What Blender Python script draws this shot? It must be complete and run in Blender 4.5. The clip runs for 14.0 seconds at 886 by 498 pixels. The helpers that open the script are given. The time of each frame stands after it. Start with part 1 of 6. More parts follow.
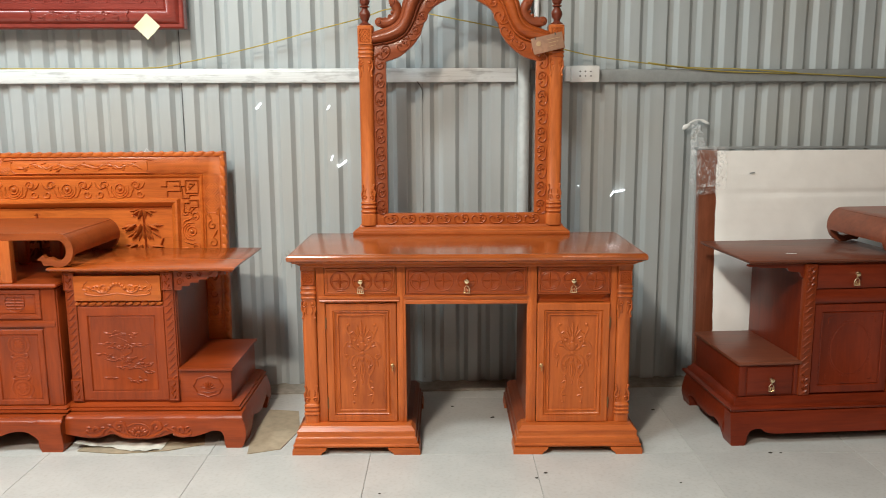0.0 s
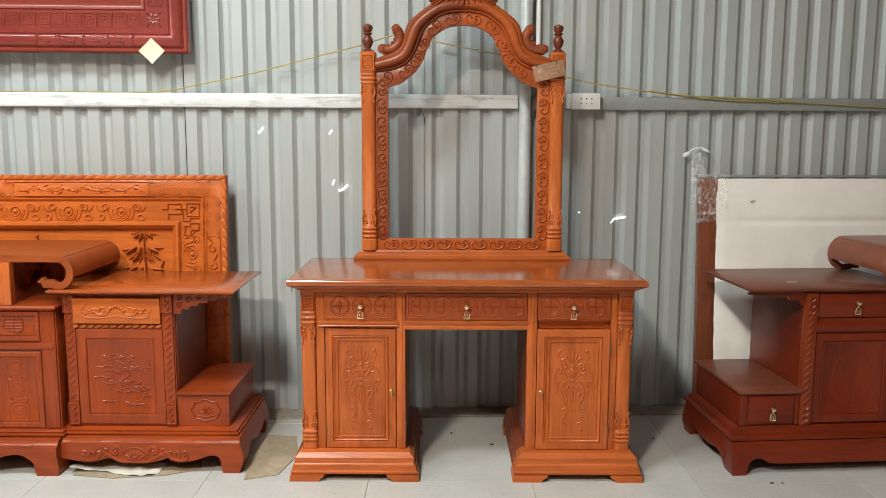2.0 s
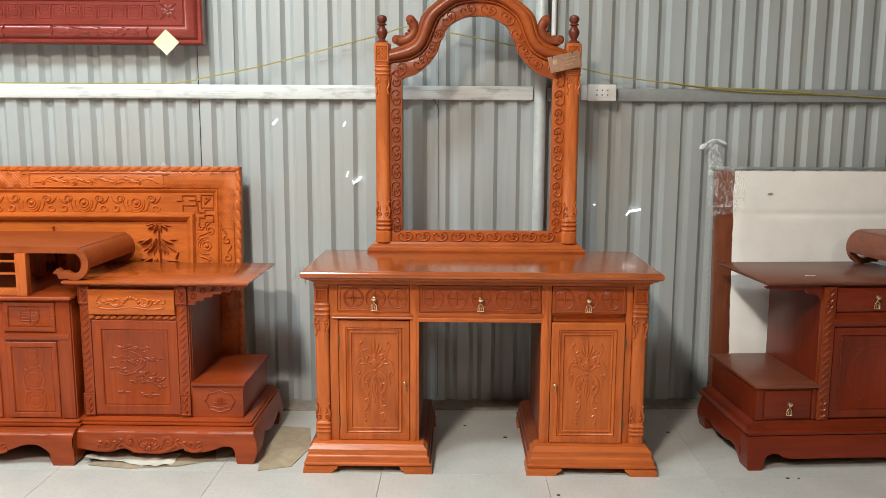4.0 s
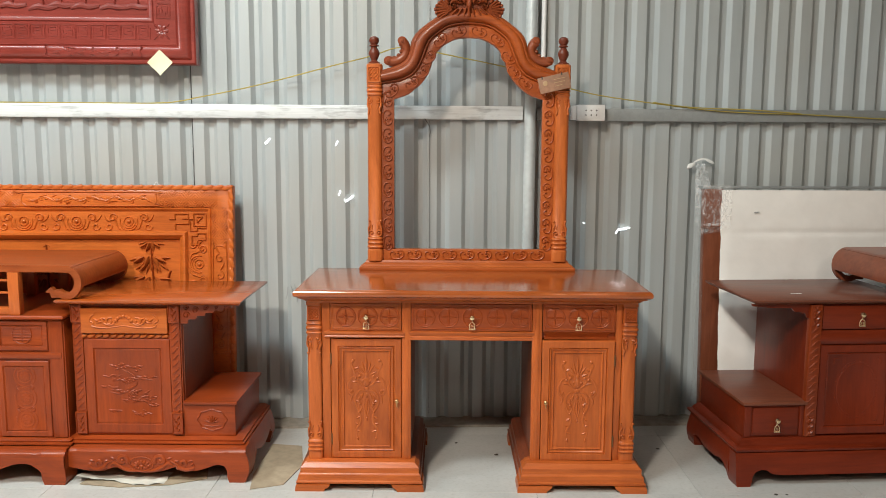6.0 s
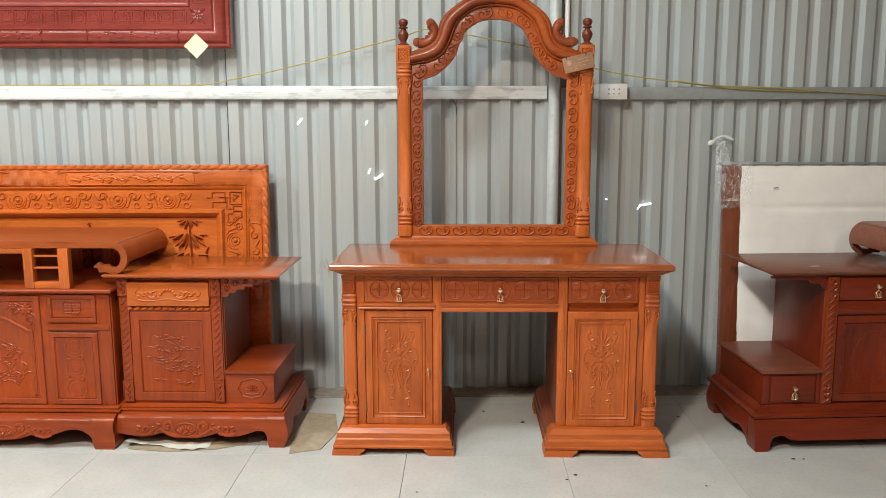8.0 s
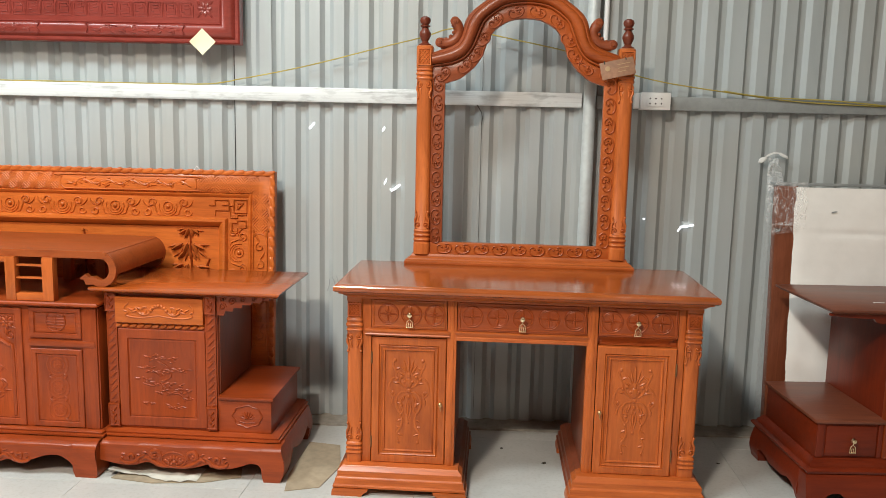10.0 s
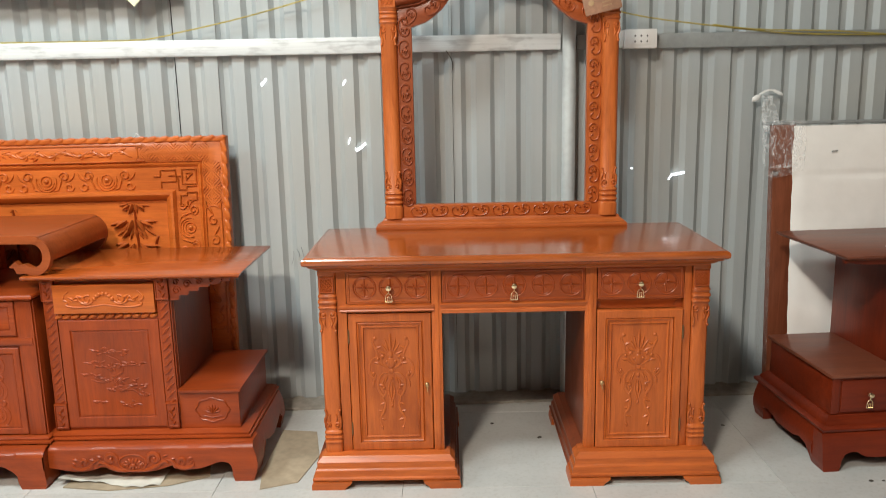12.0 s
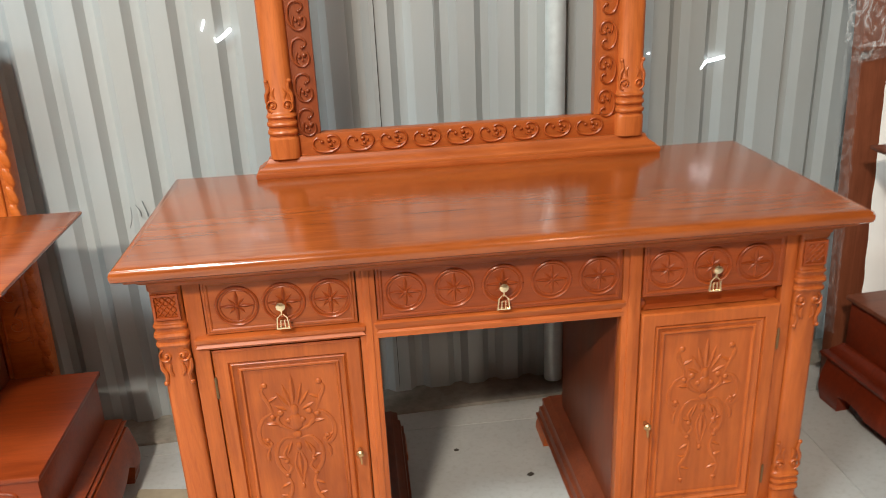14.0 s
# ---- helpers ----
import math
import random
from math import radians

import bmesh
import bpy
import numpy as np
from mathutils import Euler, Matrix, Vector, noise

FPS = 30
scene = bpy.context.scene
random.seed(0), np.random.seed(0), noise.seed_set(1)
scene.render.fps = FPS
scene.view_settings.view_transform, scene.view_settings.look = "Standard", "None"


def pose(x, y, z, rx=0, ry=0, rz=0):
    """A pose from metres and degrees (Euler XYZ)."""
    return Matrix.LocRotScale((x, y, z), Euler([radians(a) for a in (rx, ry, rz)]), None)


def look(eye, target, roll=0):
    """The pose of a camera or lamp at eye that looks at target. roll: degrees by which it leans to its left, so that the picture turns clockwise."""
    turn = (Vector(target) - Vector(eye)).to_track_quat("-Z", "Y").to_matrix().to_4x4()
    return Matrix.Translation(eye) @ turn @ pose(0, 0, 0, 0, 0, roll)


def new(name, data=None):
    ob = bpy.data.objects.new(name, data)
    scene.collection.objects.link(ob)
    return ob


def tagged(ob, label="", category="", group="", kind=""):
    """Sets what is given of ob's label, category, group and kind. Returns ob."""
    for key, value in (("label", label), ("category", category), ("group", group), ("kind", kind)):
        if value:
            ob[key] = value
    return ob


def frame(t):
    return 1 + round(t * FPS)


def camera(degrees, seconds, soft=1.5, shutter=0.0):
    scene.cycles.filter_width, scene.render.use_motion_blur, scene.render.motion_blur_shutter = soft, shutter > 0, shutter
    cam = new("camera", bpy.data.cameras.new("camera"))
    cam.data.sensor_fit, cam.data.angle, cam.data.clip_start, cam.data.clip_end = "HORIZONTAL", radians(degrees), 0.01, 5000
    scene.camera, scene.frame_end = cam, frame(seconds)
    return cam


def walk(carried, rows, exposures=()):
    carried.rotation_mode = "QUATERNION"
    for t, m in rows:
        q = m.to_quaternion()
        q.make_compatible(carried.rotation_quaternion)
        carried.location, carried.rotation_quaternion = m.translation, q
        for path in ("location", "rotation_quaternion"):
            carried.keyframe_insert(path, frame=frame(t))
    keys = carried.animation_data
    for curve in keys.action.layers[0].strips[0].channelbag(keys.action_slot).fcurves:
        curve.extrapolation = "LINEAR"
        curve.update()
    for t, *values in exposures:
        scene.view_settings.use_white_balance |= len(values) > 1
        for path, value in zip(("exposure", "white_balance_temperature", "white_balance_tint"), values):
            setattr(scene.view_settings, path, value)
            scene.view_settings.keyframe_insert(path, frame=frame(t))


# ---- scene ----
cam = camera(57.6, 14.0, 0.46, 0.30)
PATH = [
    (0, (-0.081, 0.049, 1.247), (-0.084, 2.021, 0.913), -0.3),
    (0.5, (-0.071, 0.056, 1.253), (-0.01, 2.029, 0.933), -0.2),
    (1, (-0.081, 0.06, 1.26), (-0.051, 2.036, 0.949), 0.3),
    (1.5, (-0.08, 0.053, 1.259), (-0.051, 2.036, 0.997), 0.2),
    (2, (-0.081, 0.051, 1.249), (-0.085, 2.032, 0.976), 0.2),
    (2.5, (-0.075, 0.055, 1.253), (-0.077, 2.036, 0.979), 0.2),
    (3, (-0.078, 0.061, 1.25), (-0.091, 2.037, 0.946), 0.2),
    (3.2, (-0.082, 0.059, 1.245), (-0.115, 2.034, 0.932), 0.5),
    (5.3, (-0.077, 0.072, 1.252), (-0.118, 2.056, 1.003), -0.1),
    (5.5, (-0.07, 0.062, 1.249), (-0.136, 2.044, 0.99), 0.1),
    (6, (-0.088, 0.036, 1.268), (-0.101, 2.019, 1.011), 0.3),
    (6.5, (-0.122, -0.019, 1.266), (-0.077, 1.961, 0.991), -0.3),
    (7, (-0.13, -0.075, 1.276), (-0.157, 1.906, 1.003), 0.5),
    (7.5, (-0.141, -0.102, 1.277), (-0.12, 1.879, 1.007), 0.3),
    (8, (-0.141, -0.088, 1.267), (-0.191, 1.888, 0.96), -0.1),
    (8.2, (-0.157, -0.038, 1.269), (-0.217, 1.937, 0.957), -0.2),
    (10.3, (-0.102, 0.249, 1.274), (-0.235, 2.225, 0.994), 1.3),
    (10.5, (-0.108, 0.266, 1.267), (-0.255, 2.243, 1.002), 0.9),
    (10.8, (-0.114, 0.272, 1.256), (-0.252, 2.247, 0.971), -0.2),
    (11, (-0.11, 0.297, 1.263), (-0.251, 2.267, 0.944), -0.1),
    (11.2, (-0.123, 0.323, 1.242), (-0.286, 2.287, 0.903), 0.1),
    (11.5, (-0.143, 0.418, 1.278), (-0.168, 2.371, 0.848), 1.6),
    (11.8, (-0.197, 0.456, 1.256), (-0.204, 2.423, 0.895), -1.3),
    (12, (-0.192, 0.504, 1.244), (-0.211, 2.465, 0.852), -1.2),
    (12.2, (-0.212, 0.548, 1.246), (-0.158, 2.497, 0.801), -0.8),
    (12.5, (-0.209, 0.695, 1.248), (-0.222, 2.643, 0.797), -1.6),
    (12.7, (-0.19, 0.819, 1.308), (-0.283, 2.795, 1.015), -2.7),
    (12.8, (-0.168, 0.856, 1.271), (-0.249, 2.847, 1.091), -3.2),
    (12.9, (-0.163, 0.91, 1.255), (-0.195, 2.897, 1.032), -4.4),
    (13, (-0.147, 0.965, 1.238), (-0.131, 2.939, 0.917), -4.2),
    (13.2, (-0.169, 1.064, 1.212), (-0.094, 3.006, 0.741), -1.7),
    (13.4, (-0.201, 1.205, 1.214), (-0.115, 3.123, 0.653), -0.4),
    (13.5, (-0.202, 1.289, 1.231), (-0.176, 3.21, 0.678), -0.6),
    (13.7, (-0.183, 1.44, 1.234), (-0.216, 3.371, 0.714), -1.3),
    (13.9, (-0.197, 1.579, 1.229), (-0.061, 3.453, 0.542), -1.9),
    (14, (-0.225, 1.627, 1.215), (-0.047, 3.486, 0.499), -2.6),
]
walk(cam, [(t, look(eye, target, roll)) for t, eye, target, roll in PATH], ((0.0, 0.0), (12.2, 0.0), (12.5, 0.17), (12.8, -0.27), (13.0, -0.27), (13.2, -0.02), (13.5, 0.14), (14.0, 0.17)))

# ---- world, lamps and added fill ----
world = bpy.data.worlds.new("world")
scene.world = world
world.use_nodes = True
world.node_tree.nodes["Background"].inputs[0].default_value = (0.75, 0.85, 1.0, 1)
world.node_tree.nodes["Background"].inputs[1].default_value = 0.008


def ceiling_lamp(x, y, z, power, size, colour):
    data = bpy.data.lights.new("ceiling_lamp", "AREA")
    data.shape, data.size, data.energy, data.color = "DISK", size, power, colour
    ob = new("ceiling_lamp", data)
    ob.matrix_world = pose(x, y, z)
    return ob


ceiling_lamp(-3.3, 1.45, 3.6, 92, 0.7, (0.90, 1.0, 1.0))
ceiling_lamp(-1.3, 1.45, 3.6, 92, 0.7, (0.90, 1.0, 1.0))
ceiling_lamp(-1.4, -0.7, 3.7, 268, 0.45, (1.0, 0.885, 0.75))
# added fill to brighten the foam and dark cabinet; no known lamp here
ceiling_lamp(1.6, -3.0, 3.7, 58, 0.35, (1.0, 0.85, 0.68))

# ---- materials ----


def mat_base(name):
    m = bpy.data.materials.new(name)
    m.use_nodes = True
    nt = m.node_tree
    return m, nt, nt.nodes["Principled BSDF"]


def node(nt, kind, **values):
    n = nt.nodes.new(kind)
    for key, value in values.items():
        n.inputs[key].default_value = value
    return n


def ramp(nt, fac, stops):
    r = nt.nodes.new("ShaderNodeValToRGB")
    els = r.color_ramp.elements
    while len(els) < len(stops):
        els.new(0.5)
    for e, (p, c) in zip(els, stops):
        e.position, e.color = p, (*c, 1)
    nt.links.new(fac, r.inputs[0])
    return r.outputs[0]


def mixed(nt, kind, fac, a, b):
    n = nt.nodes.new("ShaderNodeMix")
    n.data_type, n.blend_type = "RGBA", kind
    for sock, v in ((n.inputs[0], fac), (n.inputs[6], a), (n.inputs[7], b)):
        if isinstance(v, (int, float)):
            sock.default_value = v
        elif isinstance(v, tuple):
            sock.default_value = (*v, 1)
        else:
            nt.links.new(v, sock)
    return n.outputs[2]


def coords(nt, scale=(1, 1, 1)):
    tc = nt.nodes.new("ShaderNodeTexCoord")
    mp = node(nt, "ShaderNodeMapping", Scale=scale)
    nt.links.new(tc.outputs["Object"], mp.inputs[0])
    return mp.outputs[0]


def noise_tex(nt, vec, scale, detail=4.0, rough=0.55, dist=0.0):
    n = node(nt, "ShaderNodeTexNoise", Scale=scale, Detail=detail, Roughness=rough, Distortion=dist)
    nt.links.new(vec, n.inputs["Vector"])
    return n.outputs["Fac"]


def bumped(nt, bsdf, height, strength, distance):
    b = node(nt, "ShaderNodeBump", Strength=strength, Distance=distance)
    nt.links.new(height, b.inputs["Height"])
    nt.links.new(b.outputs[0], bsdf.inputs["Normal"])


def wood(name, dark, light, axis, rough=0.37, coat=0.08, spec=0.34):
    """Lacquered hardwood, with the grain along axis."""
    m, nt, bsdf = mat_base(name)
    along = [1.0, 1.0, 1.0]
    along["XYZ".index(axis)] = 0.10
    grain = noise_tex(nt, coords(nt, [30 * a for a in along]), 1.0, 5, 0.6, 2.2)
    fine = noise_tex(nt, coords(nt, [260 * a for a in along]), 1.0, 3, 0.6)
    wide = noise_tex(nt, coords(nt, [9 * a ** 0.5 for a in along]), 1.0, 5, 0.6, 1.0)
    col = ramp(nt, grain, [(0.18, dark), (0.5, tuple((a + b) / 2 for a, b in zip(dark, light))), (0.84, light)])
    pores = ramp(nt, fine, [(0.3, (0.72, 0.68, 0.66)), (0.5, (1, 1, 1))])
    col = mixed(nt, "MULTIPLY", 0.4, col, pores)
    blot = ramp(nt, wide, [(0.28, (0.74, 0.69, 0.66)), (0.5, (0.97, 0.96, 0.95)), (0.72, (1.14, 1.13, 1.12))])
    col = mixed(nt, "MULTIPLY", 0.95, col, blot)
    streak = noise_tex(nt, coords(nt, [70 * a if a == 1.0 else 2.2 for a in along]), 1.0, 4, 0.65, 0.6)
    col = mixed(nt, "MULTIPLY", 0.5, col, ramp(nt, streak, [(0.30, (0.70, 0.64, 0.60)), (0.46, (0.98, 0.97, 0.96)), (0.72, (1.10, 1.11, 1.12))]))
    info = nt.nodes.new("ShaderNodeObjectInfo")
    each = ramp(nt, info.outputs["Random"], [(0.0, (0.9, 0.88, 0.86)), (1.0, (1.06, 1.06, 1.06))])
    col = mixed(nt, "MULTIPLY", 1.0, col, each)
    nt.links.new(col, bsdf.inputs["Base Color"])
    r = nt.nodes.new("ShaderNodeMapRange")
    r.inputs[3].default_value, r.inputs[4].default_value = rough - 0.07, rough + 0.1
    nt.links.new(wide, r.inputs[0])
    nt.links.new(r.outputs[0], bsdf.inputs["Roughness"])
    bsdf.inputs["Specular IOR Level"].default_value = spec
    bsdf.inputs["Coat Weight"].default_value, bsdf.inputs["Coat Roughness"].default_value = coat, 0.16
    bumped(nt, bsdf, fine, 0.12, 0.001)
    return m


def plain(name, colour, rough=0.5, metal=0.0, vary=0.12, scale=30.0, bump=0.0, spec=0.5):
    m, nt, bsdf = mat_base(name)
    big = noise_tex(nt, coords(nt), scale * 0.12, 4, 0.6)
    small = noise_tex(nt, coords(nt), scale, 4, 0.6)
    col = mixed(nt, "MULTIPLY", 1.0, colour, ramp(nt, big, [(0.3, (1 - vary,) * 3), (0.7, (1 + vary * 0.4,) * 3)]))
    col = mixed(nt, "MULTIPLY", 0.7, col, ramp(nt, small, [(0.35, (1 - vary * 0.8,) * 3), (0.6, (1, 1, 1))]))
    nt.links.new(col, bsdf.inputs["Base Color"])
    bsdf.inputs["Roughness"].default_value = rough
    bsdf.inputs["Metallic"].default_value = metal
    bsdf.inputs["Specular IOR Level"].default_value = spec
    if bump:
        bumped(nt, bsdf, small, 0.5, bump)
    return m


DESK_X = wood("desk_wood_across", (0.335, 0.068, 0.0130), (0.54, 0.139, 0.0285), "X")
DESK_Z = wood("desk_wood_upright", (0.335, 0.068, 0.0130), (0.54, 0.139, 0.0285), "Z")
DESK_TOP = wood("desk_top_wood", (0.225, 0.04815, 0.008556), (0.37, 0.08889, 0.01626), "X", 0.15, 0.5, 0.5)
DARK_X = wood("desk_drawer_wood", (0.27, 0.0480, 0.0085), (0.4, 0.0815, 0.0150), "X")
ORANGE_X = wood("orange_wood_across", (0.395, 0.0800, 0.0108), (0.62, 0.160, 0.0262), "X")
ORANGE_Z = wood("orange_wood_upright", (0.395, 0.0800, 0.0108), (0.62, 0.160, 0.0262), "Z")
RED_X = wood("red_brown_wood_across", (0.212, 0.0320, 0.0056), (0.335, 0.0570, 0.0096), "X")
RED_Z = wood("red_brown_wood_upright", (0.212, 0.0320, 0.0056), (0.335, 0.0570, 0.0096), "Z")
MAROON_X = wood("maroon_wood_across", (0.118, 0.0135, 0.0032), (0.20, 0.025, 0.0056), "X")
MAROON_Z = wood("maroon_wood_upright", (0.118, 0.0135, 0.0032), (0.20, 0.025, 0.0056), "Z")
MAROON_ROPE = wood("maroon_carved_wood", (0.17, 0.025, 0.0045), (0.28, 0.046, 0.0080), "Z")
MAROON_TOP = wood("maroon_top_wood", (0.13, 0.03704, 0.01882), (0.2, 0.06111, 0.0308), "X", 0.42, 0.2)
MAROON_ROLL = wood("maroon_shelf_wood", (0.19, 0.05, 0.02396), (0.28, 0.08148, 0.03936), "X", 0.38, 0.2)
LACQUER = wood("red_lacquer", (0.20, 0.030, 0.022), (0.265, 0.044, 0.032), "X", 0.3, 0.3)
POST_Z = wood("orange_post_wood", (0.39, 0.086, 0.018), (0.60, 0.168, 0.038), "Z")
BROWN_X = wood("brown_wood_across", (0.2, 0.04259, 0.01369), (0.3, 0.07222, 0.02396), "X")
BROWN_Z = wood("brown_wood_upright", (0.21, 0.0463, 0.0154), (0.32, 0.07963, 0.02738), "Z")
WRAPPED_Z = wood("wrapped_frame_wood", (0.15, 0.044, 0.020), (0.24, 0.075, 0.036), "Z")
# darker wood for sides turned from the lamps: their shade is in the colour
SHADED_Z = wood("shaded_side_wood", (0.135, 0.02963, 0.01198), (0.215, 0.05278, 0.02053), "Z")
SHELF_X = wood("brown_orange_wood", (0.24, 0.04815, 0.009412), (0.36, 0.08148, 0.01711), "X")
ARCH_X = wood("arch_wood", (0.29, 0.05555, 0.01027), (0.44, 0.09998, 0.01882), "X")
TOP_X = wood("side_top_wood", (0.34, 0.06481, 0.01027), (0.49, 0.1092, 0.01797), "X", 0.2, 0.35, 0.42)
DARK_BROWN = wood("dark_brown_wood", (0.11, 0.02037, 0.008556), (0.18, 0.03704, 0.0154), "Z")
DARK_BRASS = plain("dark_brass", (0.22, 0.13, 0.06), 0.5, 0.7, 0.2)
OLD_BRASS = plain("old_brass", (0.62, 0.40, 0.20), 0.42, 1.0, 0.2)
BRASS = plain("brass", (0.92, 0.72, 0.46), 0.25, 1.0, 0.05)
def galvanised():
    m, nt, bsdf = mat_base("galvanised_steel")
    run = noise_tex(nt, coords(nt, (2.0, 60, 75)), 1.0, 5, 0.65, 0.4)
    spot = noise_tex(nt, coords(nt, (9, 30, 30)), 1.0, 4, 0.6)
    col = ramp(nt, run, [(0.30, (0.42, 0.45, 0.46)), (0.42, (0.70, 0.74, 0.75)), (0.70, (0.80, 0.84, 0.85))])
    col = mixed(nt, "MULTIPLY", 0.8, col, ramp(nt, spot, [(0.30, (0.62, 0.62, 0.62)), (0.45, (1, 1, 1))]))
    nt.links.new(col, bsdf.inputs["Base Color"])
    bsdf.inputs["Roughness"].default_value = 0.45
    bsdf.inputs["Metallic"].default_value = 0.2
    bumped(nt, bsdf, run, 0.2, 0.001)
    return m


STEEL = galvanised()
PIPE = plain("steel_pipe_metal", (0.72, 0.79, 0.80), 0.30, 0.30, 0.14, 40)
STEEL_DULL = plain("dull_galvanised_steel", (0.30, 0.32, 0.32), 0.5, 0.3, 0.14, 60)
PVC = plain("white_plastic", (0.86, 0.87, 0.86), 0.4, 0, 0.06)
HOLE = plain("dark_hole", (0.02, 0.02, 0.02), 0.7, 0, 0.1)
YELLOW = plain("yellow_cable_jacket", (0.46, 0.37, 0.07), 0.5, 0, 0.25)
PAPER = plain("yellowed_paper", (0.80, 0.78, 0.52), 0.8, 0, 0.08)
TAG = plain("brown_card", (0.33, 0.17, 0.10), 0.6, 0, 0.3, 60)
GOLD_INK = plain("gold_ink", (0.42, 0.27, 0.14), 0.5, 0, 0.1)
CARDBOARD = plain("tan_cardboard", (0.36, 0.29, 0.20), 0.85, 0, 0.25)
FOAM = plain("white_foam_sheet", (0.90, 0.885, 0.85), 0.75, 0, 0.06, 14, 0.002)
SCRAP_FOAM = plain("dirty_foam", (0.60, 0.58, 0.51), 0.75, 0, 0.2, 20)
WHITE_SCRAP = plain("white_tape", (0.85, 0.87, 0.86), 0.4, 0, 0.08)
CONCRETE = plain("dirty_concrete", (0.34, 0.31, 0.265), 0.85, 0, 0.35, 40, 0.002)
GROUT = plain("grout", (0.22, 0.22, 0.21), 0.9, 0, 0.2)
CEILING = plain("roof_sheet", (0.17, 0.17, 0.17), 0.6, 0, 0.15)
# brown chosen for the warm light that the unseen walls throw back
BOUNCE_WALL = plain("warm_bounce_wall", (0.18, 0.12, 0.08), 0.7, 0, 0.2)
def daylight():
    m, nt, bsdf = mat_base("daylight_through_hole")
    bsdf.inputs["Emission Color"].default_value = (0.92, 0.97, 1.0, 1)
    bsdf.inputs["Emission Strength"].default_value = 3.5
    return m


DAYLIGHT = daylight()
DIRT = plain("dirt_crumb", (0.06, 0.05, 0.04), 0.9, 0, 0.2)


def sheet_metal():
    m, nt, bsdf = mat_base("painted_steel_sheet")
    v = coords(nt)
    streak = noise_tex(nt, coords(nt, (9, 9, 0.7)), 1.0, 5, 0.6)
    blot = noise_tex(nt, v, 1.1, 3, 0.5)
    speck = noise_tex(nt, v, 55, 3, 0.6)
    col = ramp(nt, streak, [(0.25, (0.372, 0.408, 0.416)), (0.5, (0.415, 0.453, 0.463)), (0.75, (0.440, 0.478, 0.489))])
    warm = ramp(nt, blot, [(0.45, (1, 1, 1)), (0.68, (1.0, 0.935, 0.87))])
    col = mixed(nt, "MULTIPLY", 1.0, col, warm)
    col = mixed(nt, "MULTIPLY", 0.5, col, ramp(nt, speck, [(0.2, (0.8, 0.78, 0.76)), (0.32, (1, 1, 1))]))
    nt.links.new(col, bsdf.inputs["Base Color"])
    bsdf.inputs["Roughness"].default_value = 0.42
    bsdf.inputs["Metallic"].default_value = 0.1
    bumped(nt, bsdf, streak, 0.1, 0.002)
    return m


def porcelain():
    m, nt, bsdf = mat_base("porcelain_tile")
    v = coords(nt)
    cloud = noise_tex(nt, v, 6, 5, 0.6)
    dust = noise_tex(nt, v, 70, 4, 0.6)
    col = ramp(nt, cloud, [(0.3, (0.44, 0.445, 0.43)), (0.7, (0.52, 0.52, 0.50))])
    info = nt.nodes.new("ShaderNodeObjectInfo")
    each = ramp(nt, info.outputs["Random"], [(0.0, (0.95, 0.95, 0.95)), (1.0, (1.02, 1.02, 1.02))])
    col = mixed(nt, "MULTIPLY", 1.0, col, each)
    col = mixed(nt, "MULTIPLY", 0.6, col, ramp(nt, dust, [(0.3, (0.82, 0.80, 0.77)), (0.5, (1, 1, 1))]))
    nt.links.new(col, bsdf.inputs["Base Color"])
    r = nt.nodes.new("ShaderNodeMapRange")
    r.inputs[3].default_value, r.inputs[4].default_value = 0.25, 0.5
    nt.links.new(cloud, r.inputs[0])
    nt.links.new(r.outputs[0], bsdf.inputs["Roughness"])
    return m


def tape_plastic():
    m, nt, bsdf = mat_base("milky_tape")
    bsdf.inputs["Base Color"].default_value = (0.86, 0.88, 0.88, 1)
    bsdf.inputs["Roughness"].default_value = 0.25
    fold = noise_tex(nt, coords(nt, (1, 1, 0.4)), 40, 3, 0.6, 1.0)
    nt.links.new(ramp(nt, fold, [(0.35, (0.12, 0.12, 0.12)), (0.5, (0.36, 0.36, 0.36)), (0.65, (0.15, 0.15, 0.15))]), bsdf.inputs["Alpha"])
    bumped(nt, bsdf, fold, 0.6, 0.006)
    return m


def film_plastic(name, glint):
    m, nt, bsdf = mat_base(name)
    crease = noise_tex(nt, coords(nt, (1, 1, 0.5)), 32, 3, 0.55, 1.2)
    clear = node(nt, "ShaderNodeBsdfTransparent")
    gloss = bsdf
    bsdf.inputs["Base Color"].default_value = (0.92, 0.92, 0.92, 1)
    bsdf.inputs["Roughness"].default_value = 0.18
    bump = node(nt, "ShaderNodeBump", Strength=0.8, Distance=0.012)
    nt.links.new(crease, bump.inputs["Height"])
    nt.links.new(bump.outputs[0], gloss.inputs["Normal"])
    both = nt.nodes.new("ShaderNodeMixShader")
    # lamp glints along the creases are painted in as denser white bands
    share = ramp(nt, crease, [(0.30, (glint * 0.15,) * 3), (0.44, (glint * 0.24,) * 3), (0.50, (glint,) * 3), (0.56, (glint * 0.24,) * 3), (0.70, (glint * 0.15,) * 3)])
    nt.links.new(share, both.inputs[0])
    nt.links.new(clear.outputs[0], both.inputs[1])
    nt.links.new(gloss.outputs[0], both.inputs[2])
    nt.links.new(both.outputs[0], nt.nodes["Material Output"].inputs["Surface"])
    return m


SHEET, TILE, TAPE = sheet_metal(), porcelain(), tape_plastic()
FILM, THIN_FILM = film_plastic("crumpled_plastic_film", 0.34), film_plastic("clear_plastic_film", 0.11)

# ---- building helpers ----
base = {}


